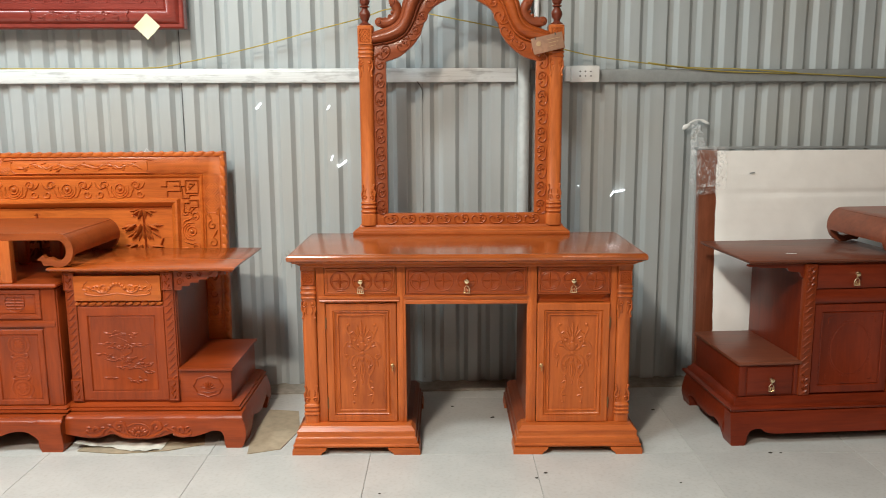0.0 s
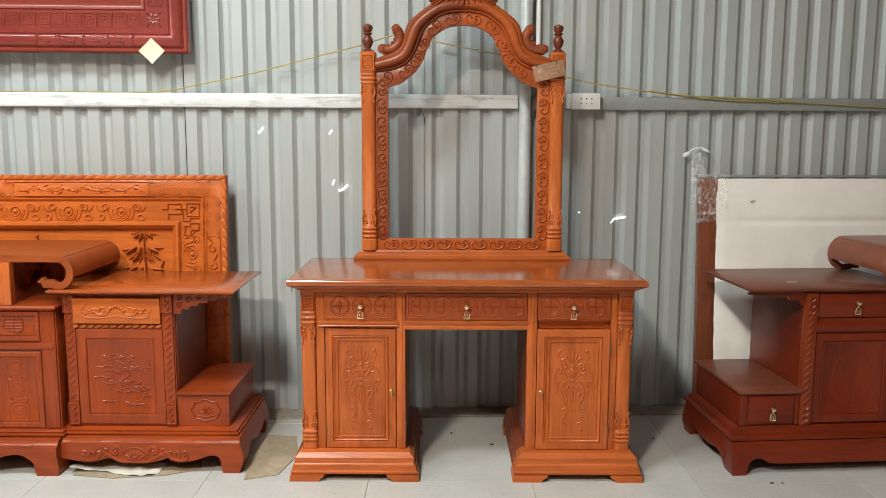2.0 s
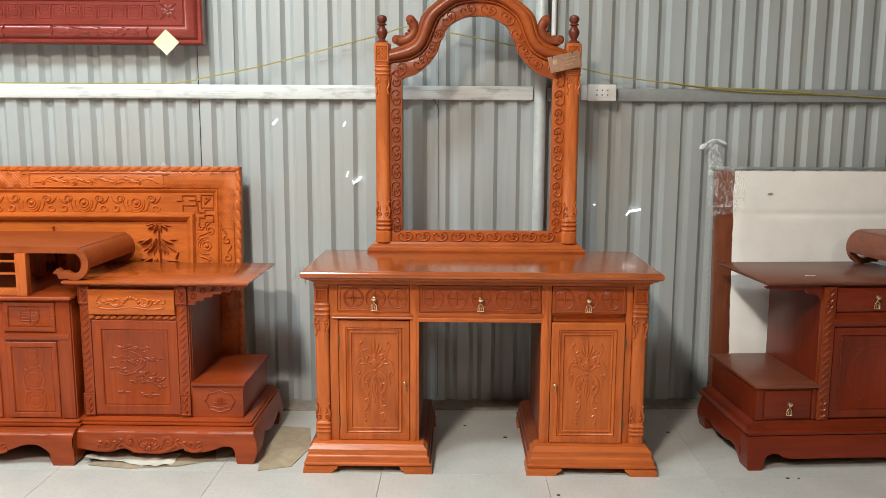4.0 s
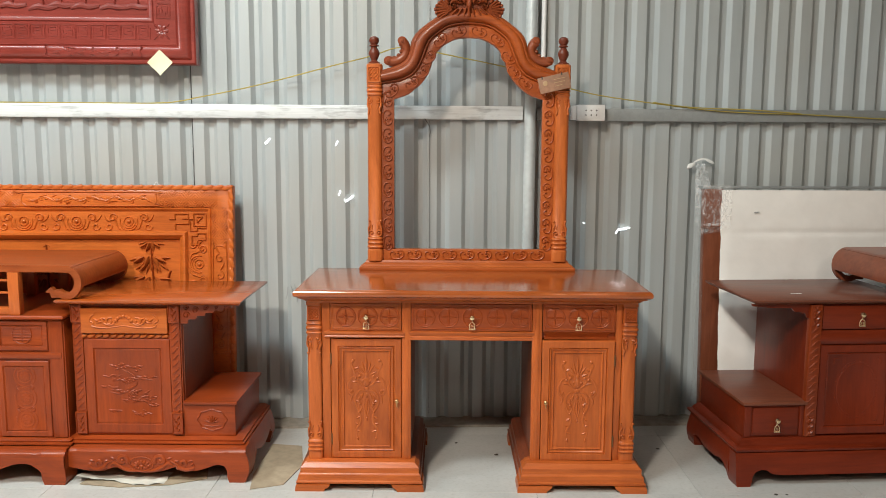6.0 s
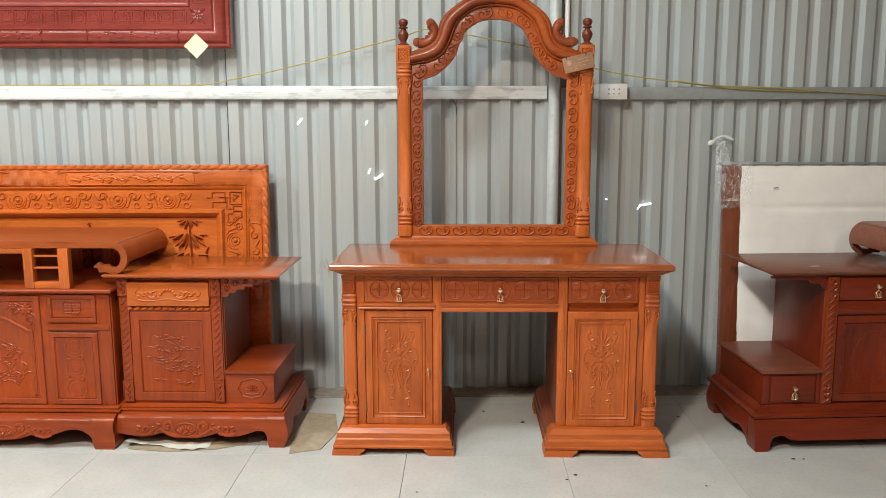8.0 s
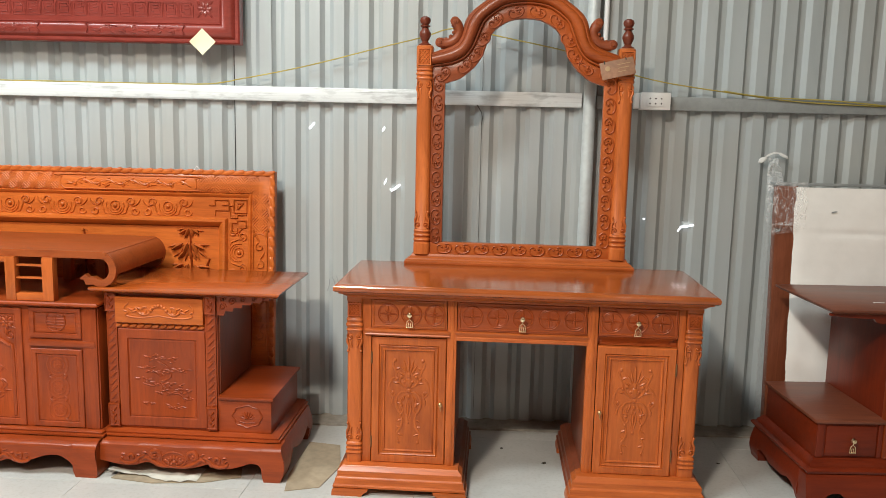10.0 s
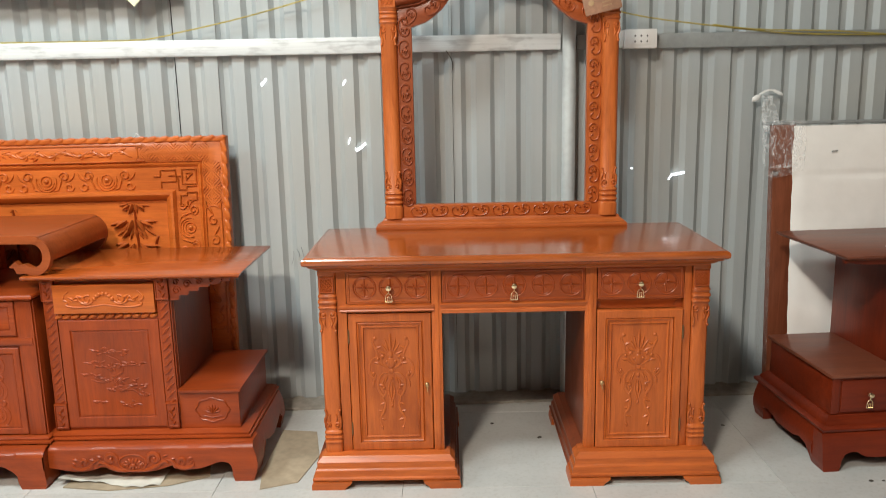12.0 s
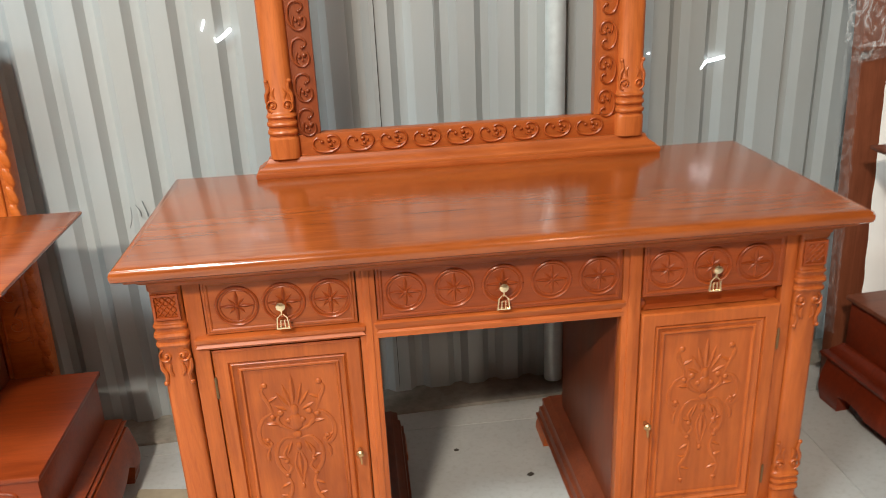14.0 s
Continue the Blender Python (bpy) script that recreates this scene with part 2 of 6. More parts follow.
def thing(name, label, category, at=(0, 0, 0), group="", kind="", turn=(0, 0, 0), spin=0.0):
    """An Empty at the foot of a thing; its parts are built in world metres, in its own where it leans, and spun about it at the end."""
    ob = new(name)
    ob.matrix_basis = pose(*at, 0, 0, spin) if spin else pose(*at, *turn)
    base[ob] = Vector((0, 0, 0)) if any(turn) else Vector(at)
    return tagged(ob, label, category, group, kind)


def finish(bm, name, material, sharp=0.7):
    bmesh.ops.recalc_face_normals(bm, faces=bm.faces)
    me = bpy.data.meshes.new(name)
    bm.to_mesh(me)
    bm.free()
    me.materials.append(material)
    me.polygons.foreach_set("use_smooth", [True] * len(me.polygons))
    me.set_sharp_from_angle(angle=sharp)
    return me


def part(name, bm, material, parent, label=""):
    o = base[parent]
    bmesh.ops.translate(bm, verts=bm.verts, vec=-o)
    ob = new(name, finish(bm, name, material))
    ob.parent = parent
    base[ob] = o
    return tagged(ob, label)


def piece(name, me, parent, at, label="", turn=0.0, scale=1.0):
    """A repeat that shares its mesh, at a place in world metres (or its thing's own), turned about y."""
    ob = new(name, me)
    ob.parent = parent
    ob.matrix_basis = Matrix.Translation(Vector(at) - base[parent]) @ pose(0, 0, 0, 0, turn, 0) @ Matrix.Scale(scale, 4)
    base[ob] = base[parent]
    return tagged(ob, label)


def single(name, bm, material, label, category, at=(0, 0, 0), group="", kind=""):
    """A thing of one mesh, built in world metres."""
    bmesh.ops.translate(bm, verts=bm.verts, vec=-Vector(at))
    ob = new(name, finish(bm, name, material))
    ob.location = at
    base[ob] = Vector(at)
    return tagged(ob, label, category, group, kind)


def box(bm, x0, x1, y0, y1, z0, z1, bevel=0.003):
    got = bmesh.ops.create_cube(bm, size=1.0, matrix=Matrix.Translation(((x0 + x1) / 2, (y0 + y1) / 2, (z0 + z1) / 2)) @ Matrix.Diagonal((x1 - x0, y1 - y0, z1 - z0, 1)))
    if bevel:
        edges = list({e for v in got["verts"] for e in v.link_edges})
        bmesh.ops.bevel(bm, geom=edges, offset=bevel, segments=2, affect="EDGES", profile=0.6)
    return bm


def skin(bm, rings, closed=True, caps=True):
    """Join rings of equally many points into a surface."""
    rows = [[bm.verts.new(p) for p in ring] for ring in rings]
    n = len(rows[0])
    for a, b in zip(rows, rows[1:]):
        for i in range(n if closed else n - 1):
            j = (i + 1) % n
            bm.faces.new((a[i], a[j], b[j], b[i]))
    if caps and closed:
        bm.faces.new(rows[0])
        bm.faces.new(rows[-1])
    return bm


def stack(bm, x0, x1, y0, y1, steps, back=True):
    """A moulded block: steps of (grow, z). back: does the moulding run round the back too."""
    rings = []
    for g, z in steps:
        yb = y1 + g if back else y1
        rings.append([(x0 - g, y0 - g, z), (x1 + g, y0 - g, z), (x1 + g, yb, z), (x0 - g, yb, z)])
    return skin(bm, rings)


def prism(bm, outline, y0, y1):
    """An outline in (x, z), as a slab from y0 to y1."""
    return skin(bm, [[(x, y0, z) for x, z in outline], [(x, y1, z) for x, z in outline]])


def lathe(bm, cx, cy, profile, seg=20):
    rings = [[(cx + r * math.cos(2 * math.pi * i / seg), cy + r * math.sin(2 * math.pi * i / seg), z) for i in range(seg)] for r, z in profile]
    return skin(bm, rings)


def smooth_path(pts, n=6):
    """A curve through the points."""
    out = []
    for i in range(len(pts) - 1):
        p0, p1, p2, p3 = pts[max(i - 1, 0)], pts[i], pts[i + 1], pts[min(i + 2, len(pts) - 1)]
        for k in range(n):
            t = k / n
            out.append(tuple(0.5 * (2 * b + (c - a) * t + (2 * a - 5 * b + 4 * c - d) * t * t + (3 * b - a - 3 * c + d) * t ** 3) for a, b, c, d in zip(p0, p1, p2, p3)))
    out.append(tuple(pts[-1]))
    return out


def spiral(cx, cz, r0, r1, a0, a1, n=14):
    return [(cx + (r0 + (r1 - r0) * i / n) * math.cos(radians(a0 + (a1 - a0) * i / n)), cz + (r0 + (r1 - r0) * i / n) * math.sin(radians(a0 + (a1 - a0) * i / n))) for i in range(n + 1)]


def relief(bm, pts, width, high, y, ends=0.5):
    """A carved ridge along points (x, z), standing out of the plane y towards the viewer."""
    n = len(pts)
    rings = []
    for i, (x, z) in enumerate(pts):
        a, b = pts[max(i - 1, 0)], pts[min(i + 1, n - 1)]
        dx, dz = b[0] - a[0], b[1] - a[1]
        d = math.hypot(dx, dz) or 1
        sx, sz = -dz / d, dx / d
        w = width * (ends + (1 - ends) * math.sin(math.pi * min(max((i + 0.5) / n, 0), 1))) / 2
        h = high * (ends + (1 - ends) * math.sin(math.pi * (i + 0.5) / n))
        rings.append([(x + sx * w * s, y - h * k, z + sz * w * s) for s, k in ((-1, -0.2), (-0.75, 0.6), (0, 1), (0.75, 0.6), (1, -0.2))])
    return skin(bm, rings)


def dome(bm, x, z, rx, rz, high, y, turn=0.0, seg=10):
    c, s = math.cos(radians(turn)), math.sin(radians(turn))
    rings = []
    for r, h in ((1.0, -0.15), (0.92, 0.4), (0.6, 0.82), (0.15, 1.0)):
        ring = []
        for i in range(seg):
            u, v = rx * r * math.cos(2 * math.pi * i / seg), rz * r * math.sin(2 * math.pi * i / seg)
            ring.append((x + u * c - v * s, y - high * h, z + u * s + v * c))
        rings.append(ring)
    return skin(bm, rings)


def leaf(bm, x, z, turn, length, width, high, y):
    """A pointed leaf with a midrib, lying on the plane y."""
    c, s = math.cos(radians(turn)), math.sin(radians(turn))
    rings = []
    for t, w in ((0, 0.12), (0.2, 0.7), (0.45, 1.0), (0.75, 0.62), (1.0, 0.04)):
        u, hw, h = t * length, w * width / 2, high * (0.5 + 0.5 * math.sin(math.pi * t))
        ring = []
        for v, k in ((-hw, -0.3), (-hw * 0.5, 0.55), (0, 1.0), (hw * 0.5, 0.55), (hw, -0.3)):
            ring.append((x + u * c - v * s, y - h * k, z + u * s + v * c))
        rings.append(ring)
    return skin(bm, rings)


def tube(bm, pts, r, seg=8):
    pts = [Vector(p) for p in pts]
    rings = []
    for i, p in enumerate(pts):
        t = (pts[min(i + 1, len(pts) - 1)] - pts[max(i - 1, 0)]).normalized()
        a = t.cross(Vector((0, 1, 0.01))).normalized()
        b = t.cross(a)
        rr = r[i] if isinstance(r, (list, tuple)) else r
        rings.append([p + rr * (math.cos(2 * math.pi * k / seg) * a + math.sin(2 * math.pi * k / seg) * b) for k in range(seg)])
    return skin(bm, rings)


def hollow_frame(bm, x0, x1, z0, z1, steps):
    """A mitred picture moulding round the opening, facing the viewer: steps of (inset, y)."""
    rings = [[(x0 + i, y, z0 + i), (x1 - i, y, z0 + i), (x1 - i, y, z1 - i), (x0 + i, y, z1 - i)] for i, y in steps]
    rows = [[bm.verts.new(p) for p in ring] for ring in rings]
    for a, b in zip(rows, rows[1:]):
        for i in range(4):
            j = (i + 1) % 4
            bm.faces.new((a[i], a[j], b[j], b[i]))
    return bm


def new_bm():
    return bmesh.new()


def mirror_x(bm, cx):
    """Add a copy of all that is in bm, mirrored about x = cx."""
    got = bmesh.ops.duplicate(bm, geom=bm.verts[:] + bm.edges[:] + bm.faces[:])
    for v in (g for g in got["geom"] if isinstance(g, bmesh.types.BMVert)):
        v.co.x = 2 * cx - v.co.x
    return bm


# ---- the hall ----
WALL = 3.64
# The steel wall is not quite square to the dressing table: what hangs on it is built square and turned with it.
WALL_TURN = Matrix.Translation((0, WALL + 0.015, 0)) @ pose(0, 0, 0, 0, 0, 2.5) @ Matrix.Translation((0, -WALL, 0))


def on_wall(ob):
    ob.matrix_basis = WALL_TURN @ ob.matrix_basis
    return ob


def corrugated(height, ribs, pitch, width):
    """One profiled steel sheet: wide crests towards the room and narrow troughs."""
    bm = new_bm()
    line = []
    for k in range(ribs):
        x = k * pitch
        line += [(x, 0.0), (x + 0.019, 0.019), (x + 0.039, 0.019), (x + 0.058, 0.0)]
    line.append((width, 0.0))
    rows = [[bm.verts.new((x, y, z)) for x, y in line] for z in (0.0, height)]
    for i in range(len(line) - 1):
        bm.faces.new((rows[0][i], rows[0][i + 1], rows[1][i + 1], rows[1][i]))
    return finish(bm, "steel_sheet", SHEET, 0.3)


bm = box(new_bm(), -5.2, 5.2, WALL + 0.05, WALL + 0.15, 0, 4.2, 0)
wall = on_wall(single("wall_north", bm, CEILING, "grey profiled steel sheet wall", "wall", kind="structure"))
sheets = [(-5.214, 0.1037), (-4.177, 0.1037), (-3.140, 0.1037), (-2.103, 0.1043), (-1.060, 0.1021), (-0.030, 0.1012), (0.895, 0.1040), (1.935, 0.1037), (2.972, 0.1037), (4.009, 0.1037), (5.046, 0.1037)]
for k, ((x, pitch), (after, _)) in enumerate(zip(sheets, sheets[1:])):
    ribs = round((after - x) / pitch)
    piece("steel_sheet", corrugated(4.16, ribs, pitch, after - x + 0.004), wall, (x, WALL - 0.003 * (k % 2), 0.011))

joint = box(new_bm(), -1.2145, -1.2115, WALL - 0.0056, WALL - 0.0044, 0.03, 4.1, 0)
part("sheet_joint", joint, HOLE, wall, "thin dark joint between two sheets")
joint = box(new_bm(), -0.1745, -0.1733, WALL - 0.0056, WALL - 0.0034, 0.03, 4.1, 0)
part("sheet_joint", joint, DIRT, wall, "thin dark joint between two sheets")
# added, unseen walls; their brown stands in for light off other furniture
for name, dims in (("wall_south", (-5.0, 5.0, -5.15, -5.0)), ("wall_west", (-5.15, -5.0, -5.0, WALL - 0.2)), ("wall_east", (5.0, 5.15, -5.0, WALL + 0.2))):
    x0, x1, y0, y1 = dims
    single(name, box(new_bm(), x0, x1, y0, y1, 0, 4.2, 0), BOUNCE_WALL, "unseen brown hall wall that warms bounced light", "wall", kind="structure")
single("ceiling", box(new_bm(), -5.15, 5.15, -5.15, WALL + 0.45, 4.2, 4.3, 0), CEILING, "grey steel roof sheet", "ceiling", kind="structure")
floor = single("floor", box(new_bm(), -5.15, 5.15, -5.15, WALL + 0.45, -0.12, -0.004, 0), GROUT, "pale grey porcelain tiled floor with thin joints", "floor", kind="structure")
on_wall(single("baseboard", box(new_bm(), -4.97, 4.97, 3.535, WALL + 0.05, -0.003, 0.010, 0.004), CONCRETE, "low dirty concrete strip along the wall", "baseboard", kind="structure"))

# purlins, pipe, conduit, socket
trim = on_wall(thing("trim", "galvanised steel wall rails and pipe", "steel rail", (0, WALL, 0), kind="structure"))
bm = new_bm()
box(bm, -4.97, 0.238, 3.617, 3.638, 1.3775, 1.4370, 0.004)
part("wall_rail", bm, STEEL, trim, "pale galvanised square steel rail")
bm = new_bm()
box(bm, 0.298, 4.97, 3.615, 3.638, 1.3745, 1.4295, 0.004)
part("wall_rail", bm, STEEL_DULL, trim, "dull grey steel rail")
bm = lathe(new_bm(), 0.268, 3.605, [(0.0255, 0.02), (0.0255, 4.15)], 24)
part("steel_pipe", bm, PIPE, trim, "upright galvanised pipe")
bm = lathe(new_bm(), 0.322, 3.615, [(0.0105, 1.50), (0.0105, 4.15)], 14)
lathe(bm, 0.322, 3.615, [(0.0125, 1.585), (0.014, 1.590), (0.014, 1.600), (0.0125, 1.605)], 14)
box(bm, 0.300, 0.324, 3.606, 3.630, 1.590, 1.598, 0.002)
part("conduit", bm, PVC, trim, "thin white plastic conduit")

socket = on_wall(thing("wall_socket", "white plastic double socket on the steel rail", "socket", (0.51, 3.6, 1.36)))
part("plate", box(new_bm(), 0.470, 0.592, 3.570, 3.6145, 1.374, 1.444, 0.005), PVC, socket)
part("insert", box(new_bm(), 0.493, 0.567, 3.566, 3.5695, 1.388, 1.429, 0.001), PVC, socket)
bm = new_bm()
for i in range(3):
    for j in range(2):
        dome(bm, 0.507 + 0.023 * i, 1.399 + 0.02 * j, 0.0032, 0.0032, 0.0012, 3.5658, 0, 8)
part("pin_holes", bm, HOLE, socket)
part("cable_gland", box(new_bm(), 0.447, 0.4685, 3.582, 3.6145, 1.378, 1.441, 0.004), PVC, socket)

cable_path = smooth_path([(-2.6, 3.624, 1.4395), (-2.09, 3.624, 1.4400), (-1.64, 3.624, 1.4395), (-1.36, 3.622, 1.4405), (-1.24, 3.612, 1.452), (-1.03, 3.600, 1.494), (-0.67, 3.600, 1.583), (-0.44, 3.600, 1.641), (-0.32, 3.60, 1.682), (-0.22, 3.600, 1.682), (-0.117, 3.60, 1.660), (0.16, 3.575, 1.598), (0.30, 3.570, 1.556), (0.445, 3.585, 1.513), (0.658, 3.592, 1.473), (0.978, 3.606, 1.432), (1.297, 3.608, 1.415), (1.93, 3.608, 1.392), (2.8, 3.608, 1.385)], 8)
on_wall(single("cable", tube(new_bm(), [(x, y, z + (0.0025 if x > -1.2 else 0.0) * math.sin(9 * x)) for x, y, z in cable_path], 0.0026, 6), YELLOW, "thin yellow electric cable sagging along the wall rail", "cable"))
second = smooth_path([(0.81, 3.598, 1.456), (0.978, 3.601, 1.439), (1.225, 3.603, 1.427), (1.48, 3.603, 1.412)], 8)
on_wall(single("cable", tube(new_bm(), [(x, y, z + 0.002 * math.sin(11 * x)) for x, y, z in second], 0.0027, 6), YELLOW, "short yellow cable tied along another cable", "cable"))

on_wall(single("wire", tube(new_bm(), smooth_path([(-0.196, 3.615, 1.380), (-0.178, 3.614, 1.352), (-0.172, 3.620, 1.325), (-0.176, 3.624, 1.300)], 5), 0.0016, 5), DIRT, "short thin dark wire hanging from the wall rail", "wire", (-0.18, 3.61, 1.34)))

for x0, z0, x1, z1 in ((-0.812, 0.626, -0.822, 0.572), (-0.782, 0.640, -0.772, 0.560), (-0.800, 0.632, -0.790, 0.600)):
    bm = tube(new_bm(), smooth_path([(x0, 3.636, z0), ((x0 + x1) / 2 + 0.004, 3.634, (z0 + z1) / 2), (x1, 3.636, z1)], 4), 0.0013, 5)
    on_wall(single("scratch", bm, STEEL_DULL, "short dark scratch on the steel sheet", "scratch", (x0, 3.636, z0), "scratches on the steel wall"))

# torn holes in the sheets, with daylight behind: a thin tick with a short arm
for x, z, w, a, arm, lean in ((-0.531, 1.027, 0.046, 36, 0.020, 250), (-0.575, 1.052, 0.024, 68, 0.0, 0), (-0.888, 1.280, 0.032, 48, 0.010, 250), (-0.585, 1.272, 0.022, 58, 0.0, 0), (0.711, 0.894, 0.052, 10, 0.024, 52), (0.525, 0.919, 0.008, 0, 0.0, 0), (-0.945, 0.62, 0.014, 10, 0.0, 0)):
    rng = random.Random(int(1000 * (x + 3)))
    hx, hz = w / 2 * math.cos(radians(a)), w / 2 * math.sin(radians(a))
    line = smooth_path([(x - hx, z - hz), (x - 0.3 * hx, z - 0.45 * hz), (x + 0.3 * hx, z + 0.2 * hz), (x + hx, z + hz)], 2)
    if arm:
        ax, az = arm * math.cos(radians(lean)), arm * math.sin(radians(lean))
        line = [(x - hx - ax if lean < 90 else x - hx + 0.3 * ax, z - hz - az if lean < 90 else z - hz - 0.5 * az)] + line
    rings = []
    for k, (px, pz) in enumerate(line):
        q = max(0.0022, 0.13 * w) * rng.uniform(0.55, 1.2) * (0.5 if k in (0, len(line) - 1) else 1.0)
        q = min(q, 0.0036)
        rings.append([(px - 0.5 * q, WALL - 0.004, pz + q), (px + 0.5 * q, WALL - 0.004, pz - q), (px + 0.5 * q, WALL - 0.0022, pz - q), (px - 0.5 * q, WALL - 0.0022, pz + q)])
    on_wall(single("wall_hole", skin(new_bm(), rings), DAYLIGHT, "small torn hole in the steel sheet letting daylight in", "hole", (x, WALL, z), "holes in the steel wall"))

# ---- dressing table ----
desk = thing("dressing_table", "carved orange-brown wooden dressing table with two pedestals", "dressing table", (0, 3.13, 0))
FACE = 2.922
bm = stack(new_bm(), -0.592, 0.592, 2.900, 3.343, [(0.004, 0.699), (0.004, 0.705), (0.012, 0.708), (0.020, 0.7145), (0.032, 0.719), (0.034, 0.7235), (0.038, 0.7248)])
part("top_moulding", bm, DESK_X, desk, "cove moulding under the top")
bm = stack(new_bm(), -0.592, 0.592, 2.900, 3.343, [(0.040, 0.725), (0.0475, 0.7295), (0.049, 0.735), (0.049, 0.7415), (0.046, 0.7475), (0.040, 0.751), (0.030, 0.7525)])
part("tabletop", bm, DESK_TOP, desk, "glossy polished top with a moulded edge")

CIRCLE_R = 0.035
bm = new_bm()
relief(bm, spiral(0, 0, CIRCLE_R, CIRCLE_R, 0, 359, 36), 0.0058, 0.0036, 0, 1.0)
relief(bm, spiral(0, 0, CIRCLE_R - 0.005, CIRCLE_R - 0.007, 0, 359, 32), 0.003, 0.0016, 0, 1.0)
for a in (0, 90, 180, 270):
    leaf(bm, 0, 0, a, 0.030, 0.010, 0.0034, 0)
    leaf(bm, 0, 0, a + 45, 0.019, 0.007, 0.0020, 0)
dome(bm, 0, 0, 0.005, 0.005, 0.0052, 0, 0, 8)
rosette_mesh = finish(bm, "rosette", DARK_X)

bm = new_bm()
lathe(bm, 0, 0, [(0.0035, 0), (0.0035, 0.008), (0.0085, 0.012), (0.0105, 0.018), (0.008, 0.024), (0.003, 0.026)], 14)
bmesh.ops.rotate(bm, verts=bm.verts, cent=(0, 0, 0), matrix=Matrix.Rotation(radians(90), 3, "X"))
tube(bm, [(0, -0.016, -0.009), (0, -0.017, -0.018)], 0.0022, 6)
arch = [(-0.0105, -0.044), (-0.0085, -0.024), (0, -0.015), (0.0085, -0.024), (0.0105, -0.044)]
tube(bm, [(x, -0.015, z) for x, z in arch], 0.0019, 6)
tube(bm, [(-0.0115, -0.015, -0.044), (0.0115, -0.015, -0.044)], 0.0021, 6)
tube(bm, [(-0.004, -0.015, -0.043), (-0.003, -0.015, -0.028), (0.003, -0.015, -0.028), (0.004, -0.015, -0.043)], 0.0015, 6)
pull_mesh = finish(bm, "pull", BRASS)


def desk_drawer(x0, x1, circles, pull_x, material):
    bm = box(new_bm(), x0, x1, FACE - 0.004, FACE + 0.0195, 0.5925, 0.6985, 0.002)
    hollow_frame(bm, x0 + 0.004, x1 - 0.004, 0.597, 0.693, [(0, FACE - 0.004), (0.002, FACE - 0.0065), (0.005, FACE - 0.0065), (0.007, FACE - 0.0045)])
    d = part("drawer", bm, material, desk, "drawer front with carved rosettes")
    for c in circles:
        piece("rosette", rosette_mesh, d, (c, FACE - 0.004, 0.6435))
    piece("pull", pull_mesh, d, (pull_x, FACE - 0.006, 0.646), "hanging brass pull")


desk_drawer(-0.5175, -0.2575, (-0.461, -0.381, -0.301), -0.385, DESK_X)
desk_drawer(-0.2215, 0.2195, (-0.171, -0.085, 0.002, 0.090, 0.177), 0.0, DARK_X)
desk_drawer(0.2590, 0.5245, (0.303, 0.387, 0.469), 0.387, DARK_X)

# frame members round the drawers
part("face_frame", box(new_bm(), -0.592, -0.2265, FACE + 0.020, FACE + 0.032, 0.1045, 0.698, 0.001), DARK_X, desk)
part("face_frame", box(new_bm(), 0.2245, 0.592, FACE + 0.020, FACE + 0.032, 0.1045, 0.698, 0.001), DARK_X, desk)
part("face_frame", box(new_bm(), -0.226, 0.224, FACE + 0.020, FACE + 0.032, 0.557, 0.698, 0.001), DARK_X, desk)
for x0, x1, z0, z1, d in ((-0.2555, -0.223, 0.103, 0.6985, 0.004), (0.221, 0.2565, 0.103, 0.6985, 0.004), (-0.5495, -0.519, 0.103, 0.6985, 0.001), (0.526, 0.5495, 0.103, 0.6985, 0.001)):
    bm = box(new_bm(), x0, x1, FACE - d, FACE + 0.0195, z0, z1, 0.003)
    if d > 0.003:
        box(bm, x0 + (x1 - x0) * 0.3, x0 + (x1 - x0) * 0.7, FACE - d - 0.003, FACE, z0, z1, 0.0015)
    part("stile", bm, DESK_Z, desk)
bm = stack(new_bm(), -0.528, -0.2575, FACE, FACE + 0.0195, [(-0.002, 0.563), (0.006, 0.565), (0.012, 0.571), (0.008, 0.576), (0.012, 0.581), (0.012, 0.587), (0.0, 0.592)], False)
part("rail", bm, DESK_X, desk, "moulded rail under a drawer")
bm = stack(new_bm(), -0.222, 0.2200, FACE, FACE + 0.0195, [(0.0, 0.556), (0.004, 0.558), (0.005, 0.568), (0.001, 0.572), (0.005, 0.578), (0.008, 0.587), (0.0, 0.592)], False)
part("rail", bm, DESK_X, desk, "moulded rail over the kneehole")
bm = stack(new_bm(), 0.258, 0.514, FACE, FACE + 0.0195, [(-0.008, 0.5615), (-0.016, 0.568), (-0.013, 0.578), (0.002, 0.592)], False)
part("rail", bm, DARK_X, desk, "recessed dark rail under a drawer")
part("back_rail", box(new_bm(), -0.59, 0.59, 3.332, 3.35, 0.56, 0.699, 0.002), DESK_X, desk)


